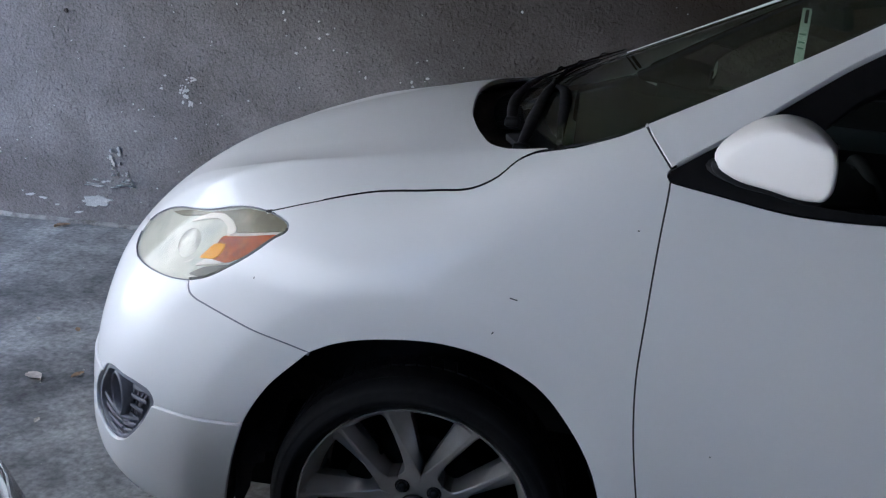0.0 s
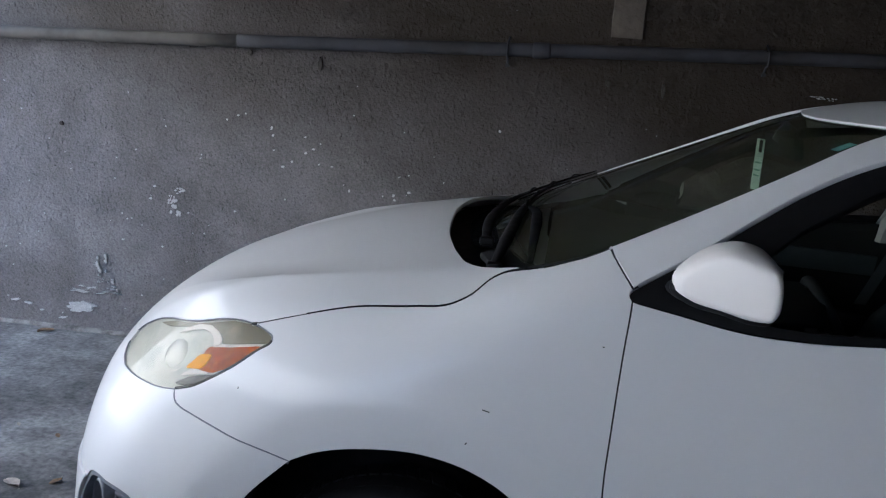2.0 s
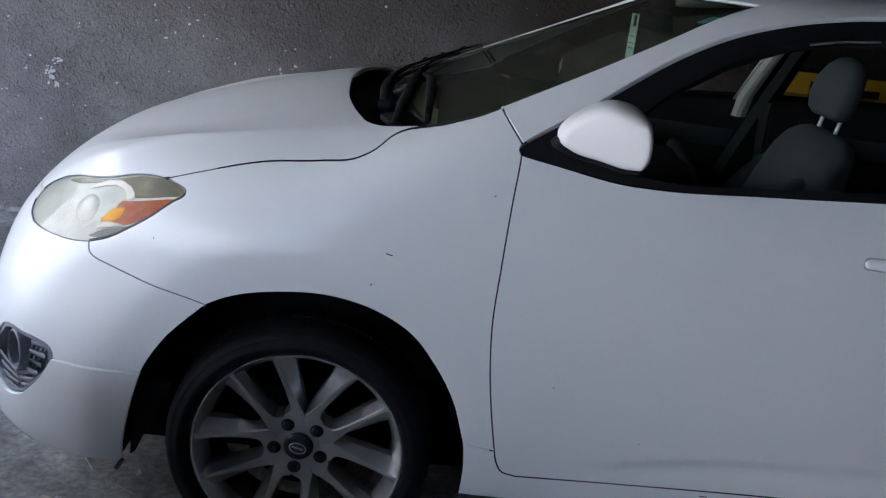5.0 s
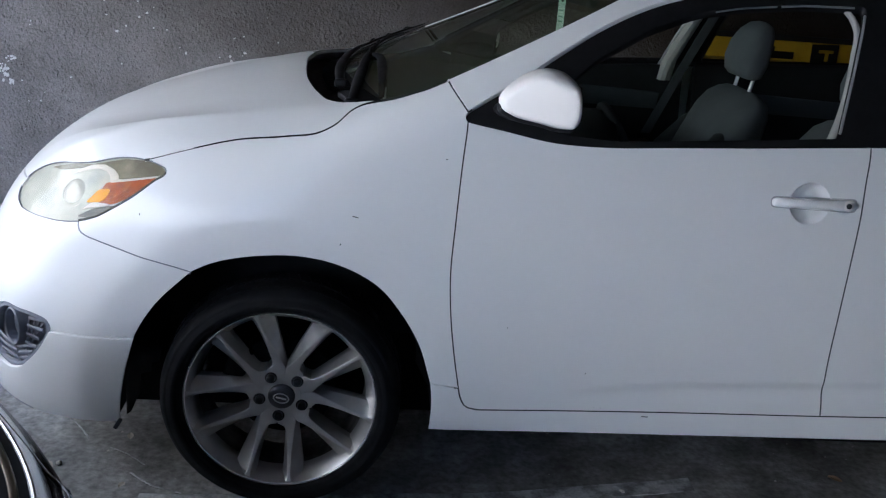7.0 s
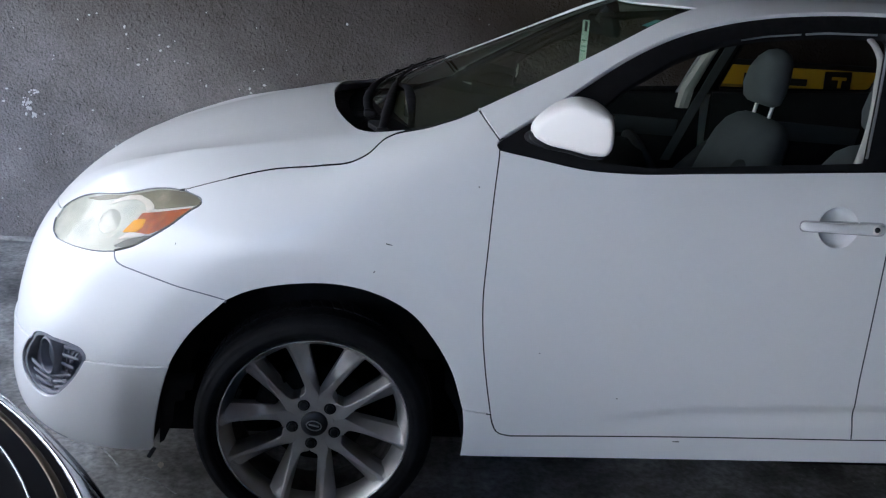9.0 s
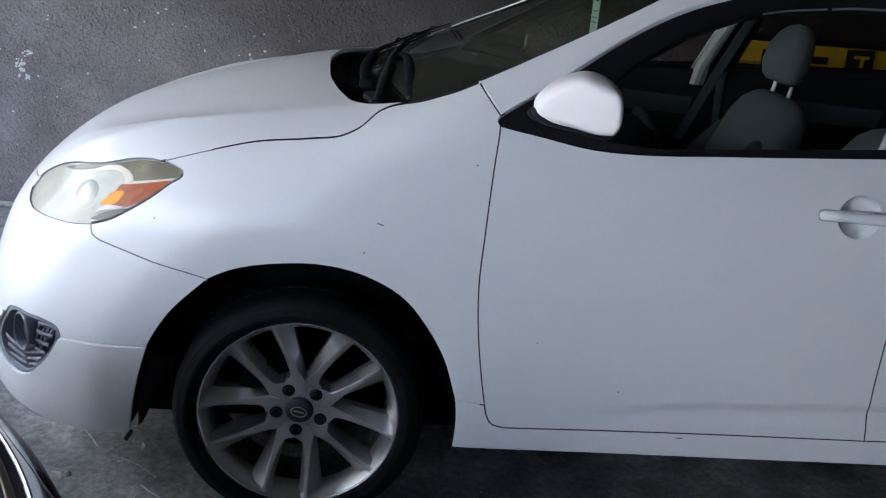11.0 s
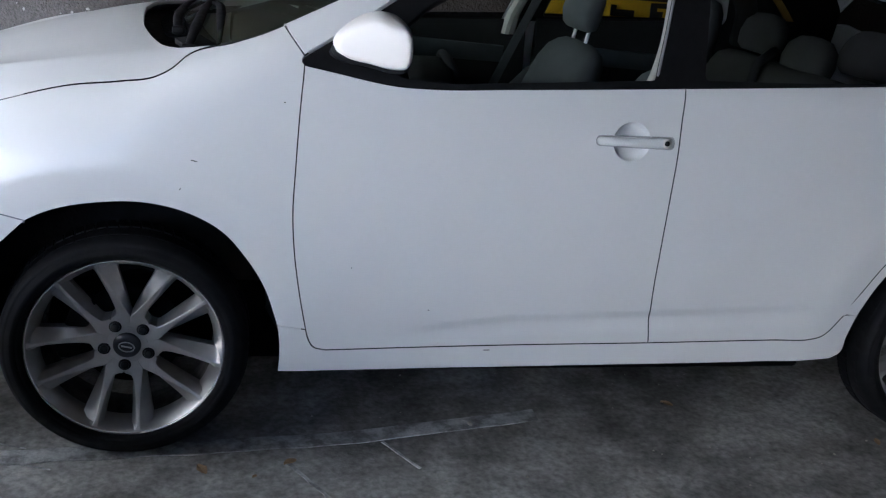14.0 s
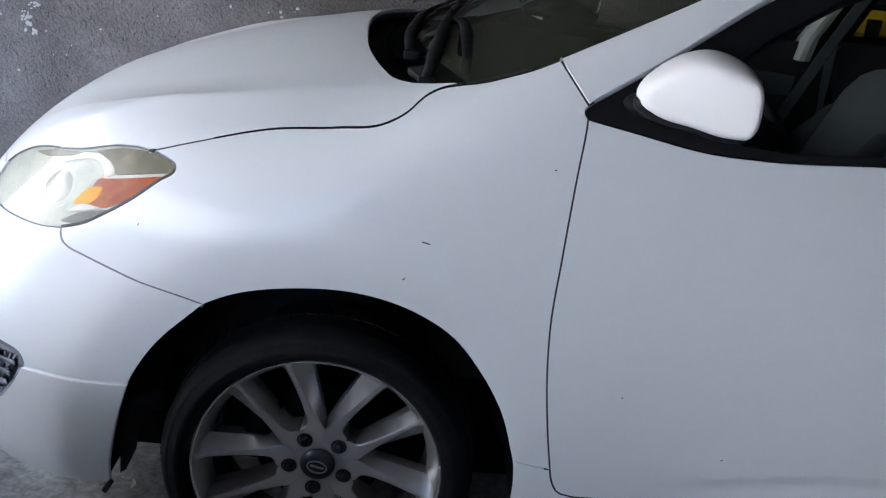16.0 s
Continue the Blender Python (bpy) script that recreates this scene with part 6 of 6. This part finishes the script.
for size, at in (((1.81, 0.016, 0.03), (2.75, WALL_Y - 0.021, 1.19)), ((1.81, 0.016, 0.03), (2.75, WALL_Y - 0.021, 0.745)), ((0.03, 0.016, 0.475), (1.86, WALL_Y - 0.021, 0.967)), ((0.03, 0.016, 0.475), (3.64, WALL_Y - 0.021, 0.967))):
    part("sign_border", rounded_box(size, Matrix.Translation(at), 0.003, 1), SIGN_BLACK, sign, "black sign border")
# added band paints the yellow as dimmed through tinted window glass
part("dimmed_band", rounded_box((1.75, 0.006, 0.085), Matrix.Translation((2.75, WALL_Y - 0.027, 1.028)), 0.002, 1), OCHRE, sign, "dull ochre band for yellow dimmed by window glass")
mark = part("sign_mark", rounded_box((0.150, 0.008, 0.098), pose(2.607, WALL_Y - 0.030, 1.120, 0, -2, 0), 0.0038, 2), SIGN_BLACK, sign, "black rounded mark with a yellow gap")
for size, at in (((0.082, 0.004, 0.017), (2.612, 1.132)), ((0.020, 0.004, 0.045), (2.618, 1.104))):
    part("mark_gap", rounded_box(size, Matrix.Translation((at[0], WALL_Y - 0.0355, at[1])), 0.0015, 1), YELLOW, mark)
for size, at in (((0.125, 0.006, 0.038), (2.375, 1.100)), ((0.034, 0.006, 0.06), (2.312, 1.112)), ((0.15, 0.006, 0.030), (2.385, 1.018)), ((0.16, 0.006, 0.06), (2.605, 1.020)), ((0.07, 0.006, 0.09), (2.12, 1.09)), ((0.07, 0.006, 0.09), (2.85, 1.09)), ((0.07, 0.006, 0.09), (3.0, 1.09))):
    part("sign_mark", rounded_box(size, Matrix.Translation((at[0], WALL_Y - 0.031, at[1])), 0.002, 1), SIGN_BLACK, sign)
# upright conduits on the wall, seen over the roof
for x, r in ((3.35, 0.030), (3.62, 0.018)):
    v, f = tube([(x, WALL_Y - 0.05, 1.2 if r > 0.02 else 1.6), (x, WALL_Y - 0.05, 2.62)], r, 14)
    tagged(link_mesh("conduit", v, f, PIPE), "dark upright conduit on the wall", "pipe")

# ---- floor: worn line, scratches, leaves and grit ----
def floor_patch(name, ring, mat, label, category, thick=0.003):
    k = len(ring)
    v = [(x, y, thick) for x, y in ring] + [(x, y, -0.01) for x, y in ring]
    f = [tuple(range(k))] + [(i, k + i, k + (i + 1) % k, (i + 1) % k) for i in range(k)]
    return tagged(link_mesh(name, v, f, mat, smooth=False), label, category, kind="structure")


upper = [(x, -0.800 + 0.105 * (x + 0.4) ** 1.25 / 1.67 ** 1.25 + 0.07 * max(0, x - 0.6) / 0.67 + 0.006 * noise.noise(Vector((x * 9, 0, 0)))) for x in np.linspace(-0.4, 1.270, 40)]
lower = [(x, y - 0.070 + 0.006 * noise.noise(Vector((x * 8, 3, 0)))) for x, y in upper]
floor_patch("road_line", lower + upper[::-1], STRIPE, "worn pale painted line on the concrete", "marking")
for a, b, w in (((0.44, -0.885), (0.60, -1.16), 0.012), ((0.737, -0.80), (0.83, -0.95), 0.010), ((-0.34, -0.85), (-0.20, -0.90), 0.005)):
    d = Vector((b[0] - a[0], b[1] - a[1])).normalized()
    s = Vector((-d.y, d.x)) * w / 2
    ring = []
    for q in np.linspace(0, 1, 10):
        p = Vector(a).lerp(Vector(b), q)
        ring.append(tuple(p + s * (0.6 + 0.6 * rng.random())))
    for q in np.linspace(1, 0, 10):
        p = Vector(a).lerp(Vector(b), q)
        ring.append(tuple(p - s * (0.6 + 0.6 * rng.random())))
    floor_patch("floor_scratch", ring, STRIPE, "pale scratch in the concrete", "marking", 0.0025)

for trail, w in (([(-0.714, -0.385), (-0.670, -0.440), (-0.623, -0.508)], 0.006), ([(-0.452, -0.690), (-0.381, -0.749), (-0.284, -0.789)], 0.006), ([(-0.547, -0.552), (-0.492, -0.582), (-0.421, -0.645)], 0.004)):
    mid = smooth_line(trail, 0.008)
    d = np.gradient(mid, axis=0)
    s = np.stack([-d[:, 1], d[:, 0]], -1) / np.linalg.norm(d, axis=1, keepdims=True) * w / 2
    a, b = (np.array([rng.uniform(0.3, 1.2) for _ in mid])[:, None] for _ in (0, 1))
    floor_patch("floor_scratch", [tuple(q) for q in mid + s * a] + [tuple(q) for q in (mid - s * b)[::-1]], STRIPE, "pale scuff in the concrete", "marking", 0.002)


def dry_leaf(x, y, size, turn_, mat, curl=0.3):
    v, f = [], []
    for i in range(7):
        s = i / 6
        w = size * 0.28 * math.sin(math.pi * min(1, s * 0.92 + 0.06)) * (0.85 + 0.3 * rng.random())
        for j, t in enumerate((-1, -0.5, 0, 0.5, 1)):
            v.append(((s - 0.5) * size, t * w, 0.003 + curl * size * 0.25 * abs(t) * (0.5 + s) + 0.12 * size * math.sin(3 * s) * curl))
    for i in range(6):
        for j in range(4):
            f.append((i * 5 + j, i * 5 + j + 1, (i + 1) * 5 + j + 1, (i + 1) * 5 + j))
    k = len(v)
    v += [(a, b, c - 0.0012) for a, b, c in v]
    f += [tuple(q + k for q in t)[::-1] for t in f]
    ob = link_mesh("dry_leaf", v, f, mat, pose_=pose(x, y, 0.001, 0, 0, turn_))
    return tagged(ob, "small curled dry leaf on the floor", "leaf", group="leaves on the floor")


for x, y, size, mat in ((-1.526, 0.144, 0.085, LEAF_PALE), (-1.392, 0.197, 0.05, LEAF), (-1.348, -0.13, 0.03, LEAF_PALE), (-0.699, -0.666, 0.045, LEAF_PALE), (-0.502, -0.488, 0.035, LEAF_PALE), (-0.46, -0.76, 0.03, LEAF_PALE), (0.206, -0.926, 0.05, LEAF), (0.453, -0.902, 0.045, LEAF), (1.765, -0.606, 0.045, LEAF), (2.406, -0.884, 0.04, LEAF), (-1.792, 0.61, 0.03, LEAF_PALE), (-1.592, 0.556, 0.035, LEAF), (-2.35, 1.75, 0.09, LEAF), (0.352, -0.968, 0.02, LEAF)):
    dry_leaf(x, y, size, rng.uniform(0, 360), mat)
for x, y, size in ((1.034, -0.713, 0.022), (2.326, -0.735, 0.010), (2.374, -0.871, 0.010), (2.203, -0.947, 0.012), (-0.67, -0.655, 0.022), (1.9, -0.95, 0.008), (2.1, -0.85, 0.008), (2.25, -0.80, 0.008), (1.5, -1.0, 0.008)):
    bm = bmesh.new()
    bmesh.ops.create_icosphere(bm, subdivisions=2, radius=size / 2)
    for q in bm.verts:
        q.co *= 0.8 + 0.5 * noise.noise(q.co * 90)
        q.co.z *= 0.6
    bm.transform(Matrix.Translation((x, y, size * 0.24)))
    tagged(part("pebble", bm, STONE, None), "small pale pebble on the floor", "pebble", group="grit on the floor")
grit_v, grit_f = [], []
for i in range(420):
    x, y = rng.uniform(-3, 3.2), rng.uniform(-1.5, 1.75)
    s = rng.uniform(0.0015, 0.005)
    k = len(grit_v)
    grit_v += [(x - s, y - s * 0.6, 0.0), (x + s, y - s * 0.5, 0.0), (x + s * 0.3, y + s, 0.0), (x, y, s * 0.9)]
    grit_f += [(k, k + 1, k + 3), (k + 1, k + 2, k + 3), (k + 2, k, k + 3)]
tagged(link_mesh("grit", grit_v, grit_f, STONE, smooth=False), "scattered fine grit on the concrete", "grit", kind="stuff")


# ---- the black car: its front corner comes into view ----
dark_car = tagged(new("black_car"), "glossy black saloon car with chrome trim parked beside the white car", "car")
MID_Y, NOSE_X = -1.95, -0.15


def plan(k, back):
    """The outline seen from above, drawn in by k towards the middle line."""
    ring = []
    for a in np.linspace(-math.pi / 2, math.pi / 2, 41):
        c, s = math.cos(a), math.sin(a)
        e = 2 / 1.45
        ring.append((-1.12 + 0.925 * k * abs(c) ** e, MID_Y + 0.93 * k * math.copysign(abs(s) ** e, s)))
    return ring + [(back, MID_Y + 0.93 * k), (back, MID_Y - 0.93 * k)]


levels = [(0.22, 0.93), (0.30, 0.975), (0.42, 0.992), (0.52, 0.998), (0.58, 1.0), (0.62, 0.992), (0.655, 0.965), (0.68, 0.92)]
rings = [[(x, y, z + (0.10 if z > 0.5 else 0.0) * ramp(-x, 0.7, 2.0) * (z - 0.5) / 0.18) for x, y in plan(k, -4.6)] for z, k in levels]
v, f = lofted(rings, cap=False)
shell = link_mesh("body_shell", v, f, BLACK_GLOSS, dark_car)
rings = []
for k in (0.925, 0.80, 0.6, 0.4, 0.2, 0.02):
    rings.append([(x, y, 0.678 + 0.10 * ramp(-x, 0.7, 2.0) + 0.17 * (1 - ((k - 0.0) / 0.925) ** 2) * ramp(-x, 0.2, 1.4)) for x, y in plan(k, -4.5)])
v, f = lofted(rings, cap=False)
link_mesh("hood", v, f, BLACK_SATIN, dark_car)
cab = []
for z, x0, x1, w_ in ((0.84, -1.75, -4.5, 0.80), (1.0, -1.98, -4.4, 0.77), (1.2, -2.32, -4.1, 0.70), (1.36, -2.62, -3.8, 0.62), (1.42, -2.85, -3.55, 0.50)):
    cab.append([(x0, MID_Y - w_ * 0.9, z), (x0 + 0.12, MID_Y, z), (x0, MID_Y + w_ * 0.9, z), (x0 - 0.25, MID_Y + w_, z), (x1 + 0.2, MID_Y + w_, z), (x1, MID_Y, z), (x1 + 0.2, MID_Y - w_, z), (x0 - 0.25, MID_Y - w_, z)])
v, f = lofted(cab)
link_mesh("cabin", v, f, BLACK_GLOSS, dark_car, "dark cabin with black glass")


def shell_point(a, z, out=0.0):
    """A place on the corner of the black car: a in degrees from dead ahead, z up."""
    k = float(np.interp(z, [l[0] for l in levels], [l[1] for l in levels])) + out
    c, s = math.cos(radians(a)), math.sin(radians(a))
    e = 2 / 1.45
    x = -1.12 + 0.925 * k * abs(c) ** e
    return (x, MID_Y + 0.93 * k * math.copysign(abs(s) ** e, s), z + (0.10 if z > 0.5 else 0.0) * float(ramp(-x, 0.7, 2.0)) * (z - 0.5) / 0.18)


def hood_point(a, k, up):
    """A place on the black car's hood: a in degrees from dead ahead, k of the way out from the middle."""
    c, s = math.cos(radians(a)), math.sin(radians(a))
    e = 2 / 1.45
    x = -1.12 + 0.925 * k * abs(c) ** e
    z = 0.678 + 0.10 * float(ramp(-x, 0.7, 2.0)) + 0.17 * (1 - (k / 0.925) ** 2) * float(ramp(-x, 0.2, 1.4))
    return (x, MID_Y + 0.93 * k * math.copysign(abs(s) ** e, s), z + up)


for s in (1, -1):
    rows = []
    for i, a in enumerate(np.linspace(22, 62, 24)):
        q = i / 23
        lo = 0.50 + 0.075 * q
        hi = 0.672 - 0.028 * (1 - math.sin(math.pi * min(1, q * 1.1 + 0.15)))
        rows.append([shell_point(a * s, lo + (hi - lo) * t, 0.004) for t in np.linspace(0, 1, 9)])
    v = [p for r in rows for p in r]
    f = [(i * 9 + j, (i + 1) * 9 + j, (i + 1) * 9 + j + 1, i * 9 + j + 1) for i in range(23) for j in range(8)]
    if s < 0:
        f = [t[::-1] for t in f]
    lamp = link_mesh("headlamp", v, f, LAMP_DARK, dark_car, "smoked headlamp glass")
    edge = [r[0] for r in rows] + [p for p in rows[-1][1:]] + [r[-1] for r in rows[::-1]] + [p for p in rows[0][::-1][1:]]
    v, f = tube(edge, 0.0024, 6)
    link_mesh("chrome_bezel", v, f, DULL_CHROME, lamp, "thin chrome bezel")
    rows = [[shell_point(a * s, z_, o_) for z_, o_ in ((0.600, 0.004), (0.604, 0.014), (0.628, 0.016), (0.640, 0.010), (0.636, 0.002))] for a in np.linspace(-2, 21, 18)]
    link_mesh("grille_frame", *lofted(rows), DULL_CHROME, dark_car, "bright grille frame")
    # bright band paints the sky mirrored in the rounded hood lip
    rows = [[shell_point(a * s, z_, o_) for z_, o_ in ((0.660, 0.003), (0.663, 0.006), (0.670, 0.007), (0.677, 0.006), (0.680, 0.002))] for a in np.linspace(-1, 66, 40)]
    link_mesh("nose_reflection", *lofted(rows), DULL_CHROME, dark_car, "bright band along the hood lip")
    rows = [[hood_point(a * s, k, h) for k, h in ((0.902, 0.001), (0.899, 0.003), (0.887, 0.003), (0.884, 0.001))] for a in np.linspace(-1, 66, 40)]
    link_mesh("hood_reflection", *lofted(rows), BRONZE_REFLECTION, dark_car, "dull bronze band on the hood lip")
    v, f = tube([hood_point(a * s, 0.835, 0.002) for a in np.linspace(-1, 66, 40)], 0.0022, 6)
    link_mesh("hood_line", v, f, DULL_CHROME, dark_car, "thin pale line on the hood")
    line_ = [shell_point(a * s, 0.475, 0.006) for a in np.linspace(15, 70, 30)]
    v, f = tube(line_, 0.006, 8)
    link_mesh("bronze_reflection_strip", v, f, BRONZE_REFLECTION, dark_car, "bronze strip painting a brown reflection on the trim")
    for x_ in (-1.15, -3.85):
        v, f = turned([(0.0, 0.80), (0.20, 0.80), (0.215, 0.82), (0.25, 0.845), (0.30, 0.84), (0.32, 0.80), (0.32, 0.66), (0.25, 0.63), (0.0, 0.63)], 48)
        wh = link_mesh("wheel", v, f, TYRE, dark_car, "black tyre", pose_=pose(x_, MID_Y, 0.32) @ Matrix.Diagonal((1, -s, 1, 1)))
        link_mesh("rim", *turned([(0.0, 0.806), (0.20, 0.804), (0.205, 0.79)], 48), ALLOY, wh)
